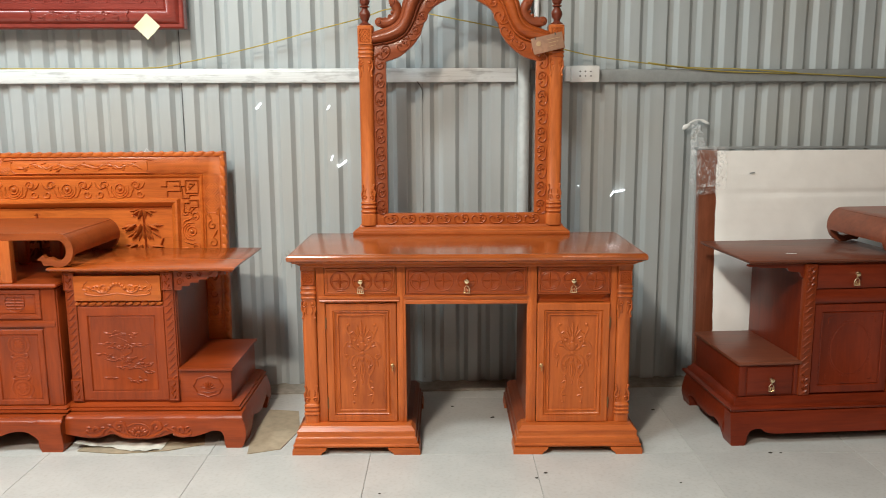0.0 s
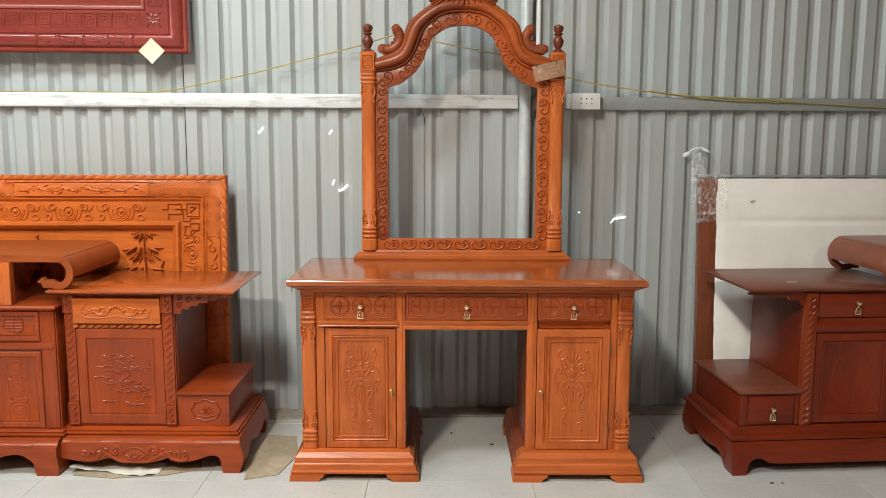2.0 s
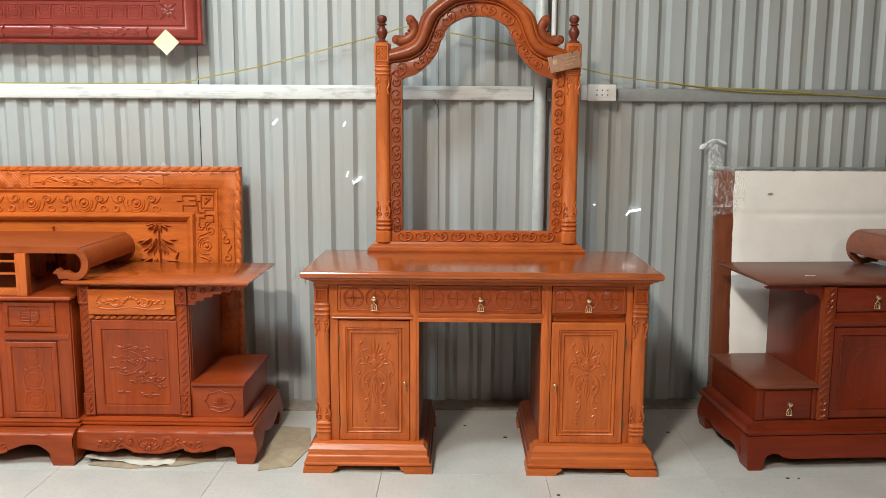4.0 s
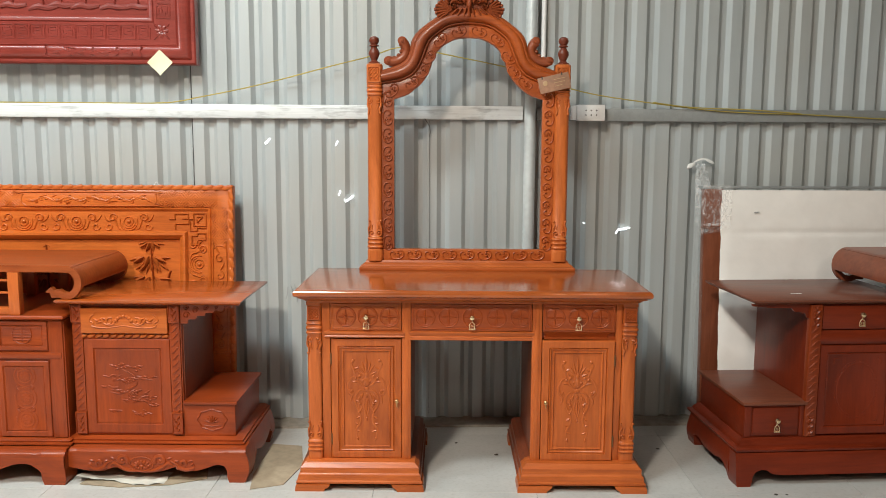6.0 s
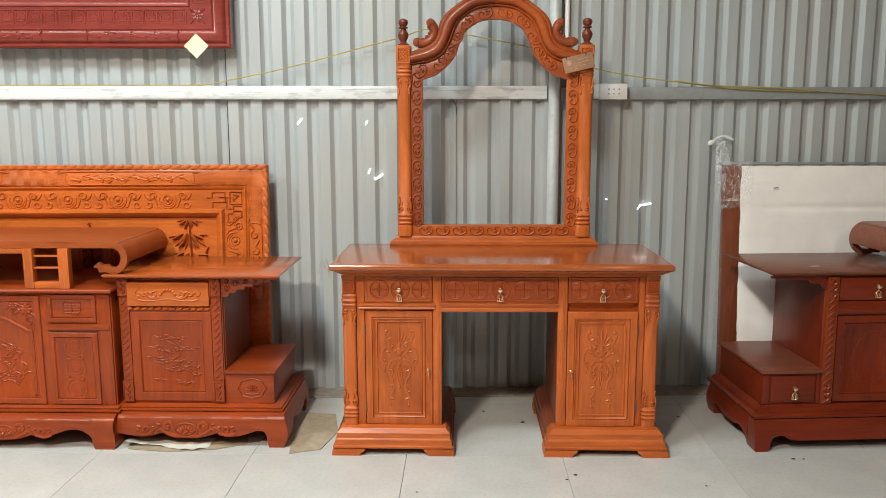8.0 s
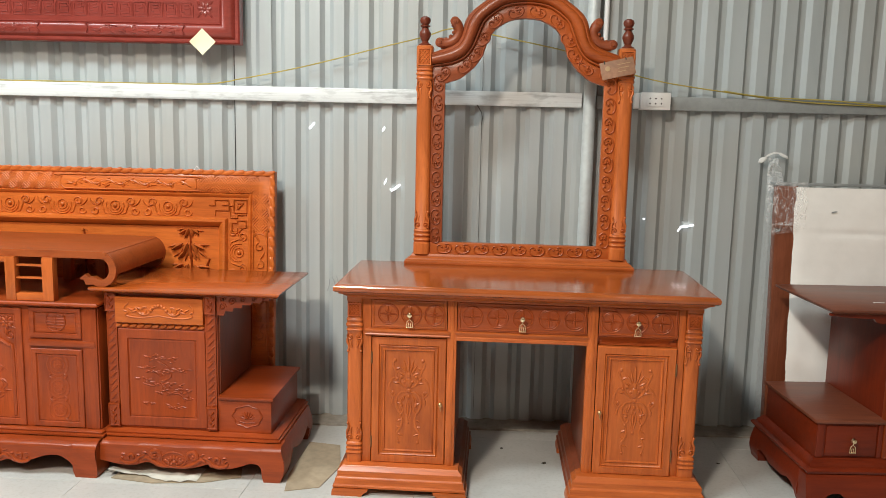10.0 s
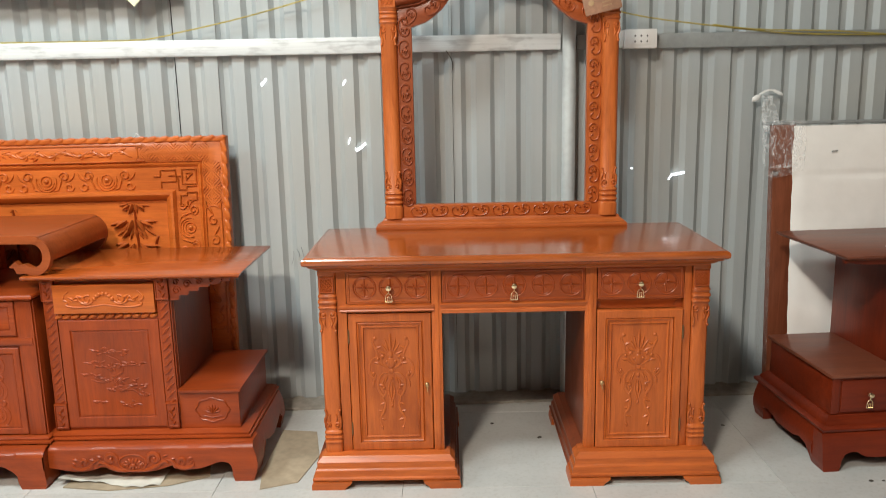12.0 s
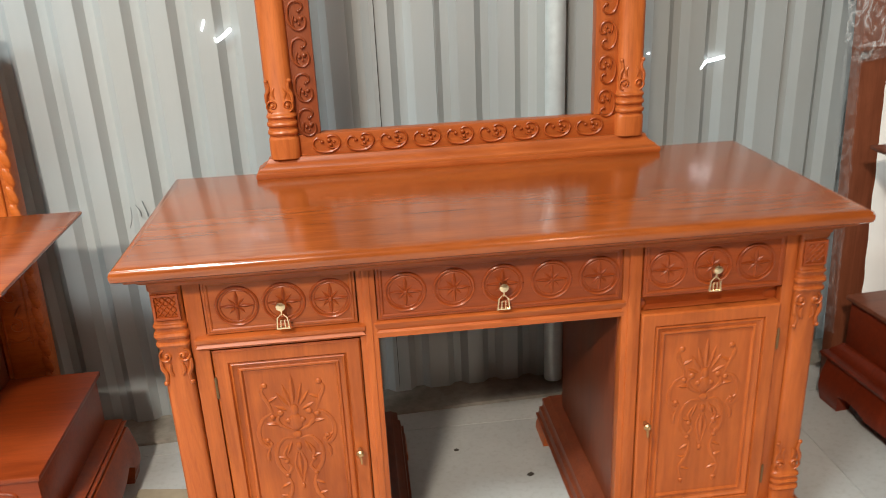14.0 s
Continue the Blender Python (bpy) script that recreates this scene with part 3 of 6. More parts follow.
def door_carving(bm, y):
    """Scrolled vines under a palmette, about 0.14 m wide and 0.33 m high."""
    half = [
        [(0.049, 0.142), (0.056, 0.130), (0.047, 0.108), (0.040, 0.086)],
        [(0.040, 0.084), (0.058, 0.074), (0.069, 0.050), (0.067, 0.026), (0.056, 0.012), (0.049, 0.020), (0.055, 0.028)],
        [(0.003, 0.026), (0.025, 0.028), (0.041, 0.006), (0.041, -0.026), (0.028, -0.048), (0.018, -0.036), (0.025, -0.024)],
        [(0.029, -0.052), (0.022, -0.074), (0.026, -0.098), (0.039, -0.122), (0.034, -0.152)],
        [(0.006, 0.044), (0.022, 0.052), (0.033, 0.068), (0.026, 0.082)],
        [(0.018, 0.014), (0.028, -0.004), (0.022, -0.022)],
        [(0.004, -0.004), (0.010, -0.030), (0.004, -0.058), (0.000, -0.076)],
        [(0.052, 0.010), (0.058, -0.004), (0.056, -0.020)],
    ]
    wide = (0.0085, 0.0095, 0.0095, 0.0090, 0.0085, 0.0060, 0.0060, 0.0060)
    for w, c in zip(wide, half):
        relief(bm, smooth_path(c, 5), w, 0.0034, y, 0.40)
    for x, z, a, l, w in ((0.047, 0.108, 150, 0.022, 0.010), (0.066, 0.034, 230, 0.026, 0.011), (0.055, 0.006, 280, 0.026, 0.011), (0.040, -0.010, 200, 0.022, 0.010), (0.024, -0.070, 330, 0.020, 0.009), (0.027, -0.102, 20, 0.018, 0.009), (0.037, -0.124, 200, 0.020, 0.009), (0.020, 0.050, 40, 0.024, 0.011), (0.010, 0.096, 58, 0.036, 0.011), (0.006, 0.098, 76, 0.048, 0.010), (0.014, 0.088, 30, 0.026, 0.010), (0.012, 0.020, -70, 0.030, 0.010), (0.034, 0.060, 10, 0.020, 0.010), (0.036, -0.150, 250, 0.014, 0.008)):
        leaf(bm, x, z, a, l, w, 0.0036, y)
    for x, z, r in ((0.049, 0.143, 0.0062), (0.026, 0.083, 0.0066), (0.041, 0.076, 0.0056), (0.055, 0.028, 0.0050), (0.025, -0.022, 0.0054), (0.034, -0.154, 0.0048), (0.013, 0.066, 0.0060), (0.027, -0.053, 0.0050)):
        dome(bm, x, z, r, r, 0.0046, y)
    mirror_x(bm, 0)
    leaf(bm, 0, 0.100, 90, 0.062, 0.013, 0.0044, y)
    leaf(bm, 0, -0.006, 270, 0.050, 0.012, 0.0040, y)
    for z, r, q in ((0.062, 0.0130, 0.0200), (0.088, 0.0075, 0.0120), (0.034, 0.0090, 0.0080), (0.010, 0.0060, 0.0090), (-0.080, 0.0040, 0.0070)):
        dome(bm, 0, z, r, q, 0.0050, y)


bm = new_bm()
door_carving(bm, 0)
for v in bm.verts:
    v.co.y *= 0.72
door_carving_mesh = finish(bm, "vine_carving", DESK_Z)
bm = new_bm()
lathe(bm, 0, 0, [(0.004, 0), (0.004, 0.01), (0.007, 0.013), (0.0075, 0.018), (0.004, 0.022)], 12)
bmesh.ops.rotate(bm, verts=bm.verts, cent=(0, 0, 0), matrix=Matrix.Rotation(radians(90), 3, "X"))
tube(bm, [(0, -0.017, -0.005), (0.001, -0.018, -0.022)], [0.0028, 0.0016], 6)
key_mesh = finish(bm, "key_knob", OLD_BRASS)


hinge_mesh = finish(lathe(new_bm(), 0, 0, [(0.0014, -0.022), (0.0026, -0.019), (0.0026, 0.019), (0.0014, 0.022)], 8), "hinge", DARK_BRASS)


def desk_door(x0, x1, proud, knob_x, hinge_x):
    z0, z1, y = 0.1045, 0.5590, FACE - proud
    bm = new_bm()
    ring = [(0.0, FACE + 0.0195), (0.0, y + 0.003), (0.003, y), (0.025, y), (0.0275, y + 0.0045), (0.031, y + 0.001), (0.035, y + 0.0055), (0.040, y + 0.0070), (0.042, y + 0.0045), (0.045, y + 0.0040), (0.048, y + 0.0085)]
    hollow_frame(bm, x0, x1, z0, z1, ring)
    bm.faces.new([bm.verts.new(p) for p in ((x0 + 0.048, y + 0.0085, z0 + 0.048), (x1 - 0.048, y + 0.0085, z0 + 0.048), (x1 - 0.048, y + 0.0085, z1 - 0.048), (x0 + 0.048, y + 0.0085, z1 - 0.048))])
    bmesh.ops.remove_doubles(bm, verts=bm.verts, dist=1e-5)
    d = part("door", bm, DESK_Z, desk, "panelled door with a carved vine")
    piece("vine_carving", door_carving_mesh, d, ((x0 + x1) / 2, y + 0.0085, 0.334))
    piece("key_knob", key_mesh, d, (knob_x, y - 0.001, 0.330), "small brass knob with a key")
    for z in (0.180, 0.486):
        piece("hinge", hinge_mesh, d, (hinge_x, y - 0.0005, z), "narrow brass hinge")


desk_door(-0.5170, -0.2575, 0.002, -0.274, -0.5165)
desk_door(0.2590, 0.5240, 0.010, 0.273, 0.5245)


def column(bm, x0, x1, yf, yb, c, steps):
    rings = []
    for e, z in steps:
        a, b, f = x0 - 0.4 * e, x1 + 0.4 * e, yf - e
        rings.append([(a, yb, z), (a, f + c, z), (a + c * 0.35, f + c * 0.35, z), (a + c, f, z), (b - c, f, z), (b - c * 0.35, f + c * 0.35, z), (b, f + c, z), (b, yb, z)])
    return skin(bm, rings)


def ringed(steps, z, r, e=0.0, n=4):
    """A torus-like swelling centred on z."""
    for k in range(n + 1):
        a = math.pi * k / n
        steps.append((e + r * math.sin(a), z - r * math.cos(a)))


def lattice(bm, x0, x1, z0, z1, y):
    hollow_frame(bm, x0, x1, z0, z1, [(0, y), (0, y - 0.004), (0.004, y - 0.004), (0.005, y)])
    n, d = 4, (x1 - x0)
    for k in range(1, 2 * n):
        t = k / n
        a = (x0 + d * min(t, 1), z0 + (z1 - z0) * max(t - 1, 0))
        b = (x0 + d * max(t - 1, 0), z0 + (z1 - z0) * min(t, 1))
        relief(bm, [a, b], 0.0026, 0.0022, y, 1.0)
        relief(bm, [(x0 + x1 - a[0], a[1]), (x0 + x1 - b[0], b[1])], 0.0026, 0.0022, y, 1.0)


def acanthus(bm, cx, z, w, h, y, up):
    """A pair of volutes with hanging lobes on a column, growing up or hanging down."""
    s = 1 if up else -1
    for m in (1, -1):
        relief(bm, [(cx + m * x, z + s * v) for x, v in spiral(w * 0.235, h * 0.22, w * 0.21, w * 0.05, -80, 330, 18)], 0.0056, 0.0042, y, 0.6)
        dome(bm, cx + m * w * 0.235, z + s * h * 0.22, 0.0044, 0.0044, 0.0050, y)
        relief(bm, [(cx + m * x, z + s * v) for x, v in smooth_path([(w * 0.41, h * 0.30), (w * 0.40, h * 0.52), (w * 0.31, h * 0.70), (w * 0.35, h * 0.92)], 5)], 0.0085, 0.0042, y, 0.55)
        dome(bm, cx + m * w * 0.36, z + s * h * 0.93, 0.0048, 0.0048, 0.0046, y)
        relief(bm, [(cx + m * x, z + s * v) for x, v in smooth_path([(w * 0.16, h * 0.42), (w * 0.20, h * 0.60), (w * 0.13, h * 0.74)], 4)], 0.0075, 0.0036, y, 0.5)


for m in (-1, 1):
    x0, x1 = sorted((m * 0.604, m * 0.550))
    steps = [(0.0, 0.1045), (0.0, 0.130)]
    ringed(steps, 0.140, 0.0055)
    ringed(steps, 0.155, 0.0045)
    ringed(steps, 0.170, 0.0045)
    steps += [(-0.003, 0.180), (-0.004, 0.22), (-0.004, 0.54), (-0.002, 0.574)]
    ringed(steps, 0.584, 0.0045)
    ringed(steps, 0.602, 0.0065)
    ringed(steps, 0.619, 0.0040)
    steps += [(-0.002, 0.627), (-0.002, 0.684), (0.002, 0.686), (0.002, 0.699)]
    bm = column(new_bm(), x0, x1, 2.911, FACE + 0.0195, 0.008, steps)
    col = part("column", bm, DESK_Z, desk, "ringed corner column")
    bm = new_bm()
    cx = (x0 + x1) / 2
    lattice(bm, cx - 0.022, cx + 0.022, 0.632, 0.679, 2.9125)
    part("lattice_carving", bm, DARK_X, col)
    bm = new_bm()
    acanthus(bm, cx, 0.577, 0.062, 0.074, 2.914, False)
    part("leaf_carving", bm, DESK_Z, col)
    bm = new_bm()
    acanthus(bm, cx, 0.179, 0.062, 0.072, 2.914, True)
    part("leaf_carving", bm, DESK_Z, col)

for x0, x1 in ((-0.594, -0.226), (0.224, 0.594)):
    for a, b in ((x0, x0 + 0.018), (x1 - 0.018, x1)):
        # kneehole sides get the wood with shade painted in
        part("side_panel", box(new_bm(), a, b, FACE + 0.0325, 3.35, 0.1045, 0.699, 0.002), SHADED_Z if abs(a) < 0.3 else DESK_Z, desk)
    part("back_panel", box(new_bm(), x0 + 0.018, x1 - 0.018, 3.335, 3.345, 0.1045, 0.699, 0.001), DESK_Z, desk)
    steps = [(0.040, 0.024), (0.048, 0.028), (0.049, 0.035), (0.043, 0.039), (0.041, 0.058), (0.036, 0.061), (0.034, 0.066), (0.035, 0.084), (0.030, 0.089), (0.024, 0.094), (0.020, 0.100), (0.006, 0.104)]
    part("plinth", stack(new_bm(), x0, x1, 2.912, 2.950, steps, False), DESK_X, desk, "stepped moulded plinth")
    # behind the front, the plinth's shade is painted as darker wood
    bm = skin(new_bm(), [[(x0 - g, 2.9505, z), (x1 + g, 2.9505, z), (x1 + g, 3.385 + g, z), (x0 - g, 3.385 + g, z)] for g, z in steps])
    part("plinth_return", bm, SHADED_Z, desk, "plinth along the pedestal's sides, its shade put in the colour")
    for fx0, fx1, fy0, fy1 in ((x0 - 0.052, x0 + 0.072, 2.858, 2.96), (x1 - 0.062, x1 + 0.053, 2.858, 2.96), (x0 - 0.052, x0 + 0.072, 3.33, 3.42), (x1 - 0.062, x1 + 0.053, 3.33, 3.42)):
        left = fx0 < (x0 + x1) / 2 - 0.05
        outline = [(fx0, 0), (fx1 - (0.018 if left else 0), 0), (fx1 - (0.014 if left else 0), 0.008), (fx1 - 0.001, 0.017), (fx1 + 0.004 if left else fx1 - 0.004, 0.025), (fx0 - 0.004 if not left else fx0 + 0.004, 0.025), (fx0 + 0.001, 0.017), (fx0 + (0.014 if not left else 0), 0.008), (fx0 + (0.018 if not left else 0), 0)]
        part("foot", prism(new_bm(), outline[1:], fy0, fy1) if not left else prism(new_bm(), outline[:-1], fy0, fy1), DESK_X, desk)

# ---- mirror frame on the table ----
CX = -0.010
mirror = thing("mirror_frame", "carved wooden arched mirror frame without glass on the dressing table", "mirror frame", (CX, 3.375, 0.7525))
bm = stack(new_bm(), CX - 0.418, CX + 0.418, 3.352, 3.376, [(0.026, 0.7525), (0.028, 0.757), (0.026, 0.764), (0.020, 0.767), (0.018, 0.771), (0.008, 0.777), (0.002, 0.784), (0.0, 0.790)])
part("base", bm, DESK_X, mirror, "moulded foot rail")
rail_b = part("bottom_rail", box(new_bm(), CX - 0.352, CX + 0.352, 3.362, 3.392, 0.789, 0.836, 0.003), DESK_X, mirror)
inner = [(0.302, 1.450), (0.275, 1.459), (0.244, 1.471), (0.200, 1.506), (0.176, 1.534), (0.161, 1.560), (0.150, 1.590), (0.140, 1.618), (0.113, 1.657), (0.065, 1.686), (0.032, 1.694), (0.000, 1.696)]
outer = [(0.352, 1.511), (0.324, 1.515), (0.275, 1.523), (0.231, 1.543), (0.207, 1.567), (0.191, 1.595), (0.178, 1.625), (0.166, 1.657), (0.148, 1.689), (0.095, 1.729), (0.049, 1.743), (0.000, 1.747)]
rim = [(0.352, 1.566), (0.322, 1.576), (0.290, 1.588), (0.262, 1.604), (0.246, 1.626), (0.238, 1.652), (0.232, 1.680), (0.219, 1.706), (0.188, 1.736), (0.122, 1.782), (0.064, 1.804), (0.0, 1.812)]


def both_sides(half):
    left = [(CX - x, z) for x, z in smooth_path(half, 3)]
    return left + [(2 * CX - x, z) for x, z in reversed(left[:-1])]


def band(bm, a, b, profile):
    """A moulding between two curves: profile of (share from a to b, y)."""
    rings = [[(p[0] + (q[0] - p[0]) * s, y, p[1] + (q[1] - p[1]) * s) for s, y in profile] for p, q in zip(a, b)]
    return skin(bm, rings)


side_rails, arch_boards = [], []
for m in (-1, 1):
    x0, x1 = sorted((CX + m * 0.302, CX + m * 0.353))
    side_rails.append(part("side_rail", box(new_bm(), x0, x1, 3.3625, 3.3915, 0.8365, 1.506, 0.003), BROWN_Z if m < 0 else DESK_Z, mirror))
curves = [both_sides(inner), both_sides(outer), both_sides(rim)]
half = len(curves[0]) // 2
halves = [[c[:half + 1] for c in curves], [c[half:] for c in curves]]
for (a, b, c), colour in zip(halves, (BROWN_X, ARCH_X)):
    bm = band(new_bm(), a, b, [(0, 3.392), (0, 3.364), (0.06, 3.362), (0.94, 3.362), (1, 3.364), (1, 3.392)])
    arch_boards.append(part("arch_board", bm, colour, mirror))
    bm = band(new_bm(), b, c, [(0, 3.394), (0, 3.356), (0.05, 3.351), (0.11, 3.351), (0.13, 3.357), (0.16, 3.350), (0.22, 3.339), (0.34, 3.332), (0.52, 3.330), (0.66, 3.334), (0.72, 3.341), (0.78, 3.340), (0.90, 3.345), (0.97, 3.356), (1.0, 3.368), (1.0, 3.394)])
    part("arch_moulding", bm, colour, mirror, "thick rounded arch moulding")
for m in (-1, 1):
    x0, x1 = sorted((CX + m * 0.411, CX + m * 0.351))
    steps = [(0.004, 0.789), (0.004, 0.832), (0.0, 0.836)]
    for z, r in ((0.846, 0.0055), (0.864, 0.0055), (0.880, 0.0042)):
        ringed(steps, z, r)
    steps += [(-0.003, 0.89), (-0.003, 1.455)]
    for z, r in ((1.468, 0.0042), (1.484, 0.0055), (1.500, 0.0042)):
        ringed(steps, z, r)
    steps += [(0.004, 1.509), (0.004, 1.586), (-0.004, 1.591)]
    bm = column(new_bm(), x0, x1, 3.345, 3.400, 0.014, steps)
    post = part("post", bm, POST_Z, mirror, "ringed side post")
    cx = (x0 + x1) / 2
    bm = new_bm()
    lattice(bm, cx - 0.026, cx + 0.026, 1.516, 1.580, 3.3405)
    part("lattice_carving", bm, POST_Z, post)
    bm = new_bm()
    acanthus(bm, cx, 1.460, 0.066, 0.072, 3.349, False)
    part("leaf_carving", bm, POST_Z, post)
    bm = new_bm()
    acanthus(bm, cx, 0.888, 0.066, 0.072, 3.349, True)
    part("leaf_carving", bm, POST_Z, post)
    fx = CX + m * 0.383
    bm = lathe(new_bm(), fx, 3.374, [(0.024, 1.591), (0.024, 1.596), (0.016, 1.600), (0.012, 1.606), (0.017, 1.616), (0.022, 1.628), (0.022, 1.638), (0.014, 1.652), (0.011, 1.658), (0.019, 1.661), (0.019, 1.665), (0.012, 1.668), (0.018, 1.675), (0.021, 1.684), (0.018, 1.694), (0.008, 1.700)], 20)
    part("finial", bm, DARK_BROWN, mirror, "turned dark finial")
    # scroll ears outside the arch
    bm = new_bm()
    ear = smooth_path([(CX + m * 0.268, 1.678), (CX + m * 0.257, 1.664), (CX + m * 0.252, 1.642), (CX + m * 0.264, 1.617), (CX + m * 0.290, 1.601), (CX + m * 0.320, 1.600)], 6)
    tube(bm, [(x, 3.362, z) for x, z in ear], [0.021 - 0.003 * math.sin(math.pi * i / (len(ear) - 1)) for i in range(len(ear))], 10)
    scroll = part("scroll_ear", bm, BROWN_X, mirror, "carved scroll beside the arch")
    for ex, ez in ((CX + m * 0.268, 1.680), (CX + m * 0.324, 1.602)):
        bm = lathe(new_bm(), 0, 0, [(0.012, -0.022), (0.017, -0.017), (0.018, 0.017), (0.012, 0.022), (0.008, 0.022), (0.006, 0.027)], 14)
        bmesh.ops.transform(bm, matrix=Matrix.Translation((ex, 3.364, ez)) @ Matrix.Rotation(radians(90), 4, "X"), verts=bm.verts)
        part("volute", bm, BROWN_X, scroll)
    for i in range(3, len(ear) - 2, 4):
        x, z = ear[i]
        bm = dome(new_bm(), x + m * 0.016, z + 0.011, 0.009, 0.009, 0.016, 3.366)
        dome(bm, x + m * 0.016, z + 0.011, 0.009, 0.009, -0.012, 3.366)
        part("bead", bm, BROWN_X, scroll)

bm = new_bm()
relief(bm, smooth_path([(-0.009, 0.004), (-0.013, 0.010), (-0.020, 0.012), (-0.027, 0.006), (-0.029, -0.004), (-0.022, -0.0145), (-0.006, -0.0190), (0.012, -0.0175), (0.025, -0.009), (0.029, 0.003), (0.023, 0.0135), (0.012, 0.0170), (0.003, 0.0135), (0.003, 0.007)], 3), 0.0066, 0.0046, 0, 0.75)
relief(bm, smooth_path([(0.024, -0.006), (0.018, -0.010), (0.008, -0.0095), (0.000, -0.006)], 3), 0.0045, 0.0034, 0, 0.5)
dome(bm, -0.0095, 0.0045, 0.0046, 0.0042, 0.0056, 0)
dome(bm, 0.0055, 0.0070, 0.0056, 0.0052, 0.0062, 0)
dome(bm, 0.0090, -0.0030, 0.0046, 0.0042, 0.0054, 0)
dome(bm, 0.0160, 0.0030, 0.0034, 0.0034, 0.0046, 0)
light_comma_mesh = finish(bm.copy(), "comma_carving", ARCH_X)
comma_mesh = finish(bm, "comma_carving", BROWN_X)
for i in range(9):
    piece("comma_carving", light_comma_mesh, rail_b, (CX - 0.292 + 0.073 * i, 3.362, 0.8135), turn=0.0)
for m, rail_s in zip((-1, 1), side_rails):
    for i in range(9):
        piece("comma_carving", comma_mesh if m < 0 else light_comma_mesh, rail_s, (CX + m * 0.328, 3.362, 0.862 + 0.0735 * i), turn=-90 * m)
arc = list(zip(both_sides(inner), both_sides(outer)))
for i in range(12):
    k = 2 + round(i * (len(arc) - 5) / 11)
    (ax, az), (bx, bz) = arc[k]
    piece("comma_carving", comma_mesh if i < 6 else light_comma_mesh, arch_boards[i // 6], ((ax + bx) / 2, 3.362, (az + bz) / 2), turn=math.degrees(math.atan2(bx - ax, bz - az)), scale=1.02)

# leafy crest


def petal(bm, x, z, turn, length, width, high, y):
    """A blunt, rounded, fluted lobe."""
    c, d = math.cos(radians(turn)), math.sin(radians(turn))
    pts = [(x + c * length * t, z + d * length * t) for t in (0, 0.25, 0.5, 0.75, 0.9)]
    relief(bm, pts, width, high, y, 0.7)
    dome(bm, x + c * length * 0.9, z + d * length * 0.9, width * 0.5, width * 0.52, high * 0.9, y, turn, 8)


bm = new_bm()
prism(bm, smooth_path([(CX + x, z) for x, z in ((-0.125, 1.775), (-0.05, 1.792), (0, 1.798), (0.05, 1.792), (0.125, 1.775), (0.118, 1.806), (0.094, 1.824), (0.088, 1.862), (0.062, 1.892), (0.03, 1.912), (0, 1.918), (-0.03, 1.912), (-0.062, 1.892), (-0.088, 1.862), (-0.094, 1.824), (-0.118, 1.806), (-0.125, 1.775))], 2)[:-1], 3.350, 3.388)
for m in (1, -1):
    for k in range(7):
        a = -36 + 13 * k
        petal(bm, CX + m * 0.070, 1.800, a if m == 1 else 180 - a, 0.072 - 0.004 * abs(k - 3), 0.015, 0.015 - 0.001 * (k % 2), 3.347)
    for x, z, a, l, w in ((0.085, 1.826, 62, 0.030, 0.017), (0.080, 1.842, 38, 0.022, 0.016), (0.072, 1.856, 66, 0.030, 0.017), (0.058, 1.872, 48, 0.028, 0.016), (0.044, 1.878, 78, 0.034, 0.017), (0.026, 1.884, 70, 0.032, 0.016), (0.012, 1.886, 86, 0.036, 0.017)):
        petal(bm, CX + m * x, z, a if m == 1 else 180 - a, l, w, 0.014, 3.344)
    for x, z, r, a0 in ((0.034, 1.838, 0.022, 200), (0.062, 1.818, 0.017, 150), (0.058, 1.852, 0.014, 120), (0.024, 1.872, 0.012, 40)):
        relief(bm, [(CX + m * q, v) for q, v in spiral(x, z, r, r * 0.3, a0, a0 - 420, 20)], r * 0.42, 0.018, 3.346, 0.6)
        dome(bm, CX + m * x, z, r * 0.28, r * 0.28, 0.022, 3.346)
    for x, z, a, l in ((0.012, 1.806, -74, 0.034), (0.028, 1.806, -58, 0.034), (0.044, 1.804, -42, 0.032), (0.016, 1.826, 64, 0.03), (0.05, 1.834, -10, 0.02)):
        petal(bm, CX + m * x, z, a if m == 1 else 180 - a, l, 0.013, 0.018, 3.342)
petal(bm, CX, 1.808, -90, 0.036, 0.016, 0.022, 3.340)
petal(bm, CX, 1.842, 90, 0.070, 0.020, 0.018, 3.342)
dome(bm, CX, 1.824, 0.013, 0.024, 0.026, 3.342)
part("crest", bm, BROWN_X, mirror, "deeply carved leafy crest")

# card tag on the post
tag = thing("price_tag", "small brown printed card taped to the mirror frame", "tag", (0.333, 3.325, 1.515))
t0 = Matrix.Translation((0.333, 3.325, 1.515)) @ pose(0, 0, 0, -5, -13, 0)
bm = box(new_bm(), -0.063, 0.063, 0, 0.0016, -0.032, 0.032, 0.0006)
bmesh.ops.transform(bm, matrix=t0, verts=bm.verts)
part("card", bm, TAG, tag)
bm = new_bm()
dome(bm, -0.036, 0.006, 0.010, 0.010, 0.0006, -0.0006)
for k, w in enumerate((0.05, 0.042, 0.03)):
    box(bm, 0.0, w, -0.0012, -0.0004, 0.012 - 0.013 * k, 0.0142 - 0.013 * k, 0)
bmesh.ops.transform(bm, matrix=t0, verts=bm.verts)
part("print_bars", bm, GOLD_INK, tag)
for q in (-0.046, 0.034):
    bm = box(new_bm(), q, q + 0.004, -0.002, 0.0, 0.024, 0.035, 0)
    bmesh.ops.transform(bm, matrix=t0, verts=bm.verts)
    part("staple", bm, DIRT, tag, "small dark staple")

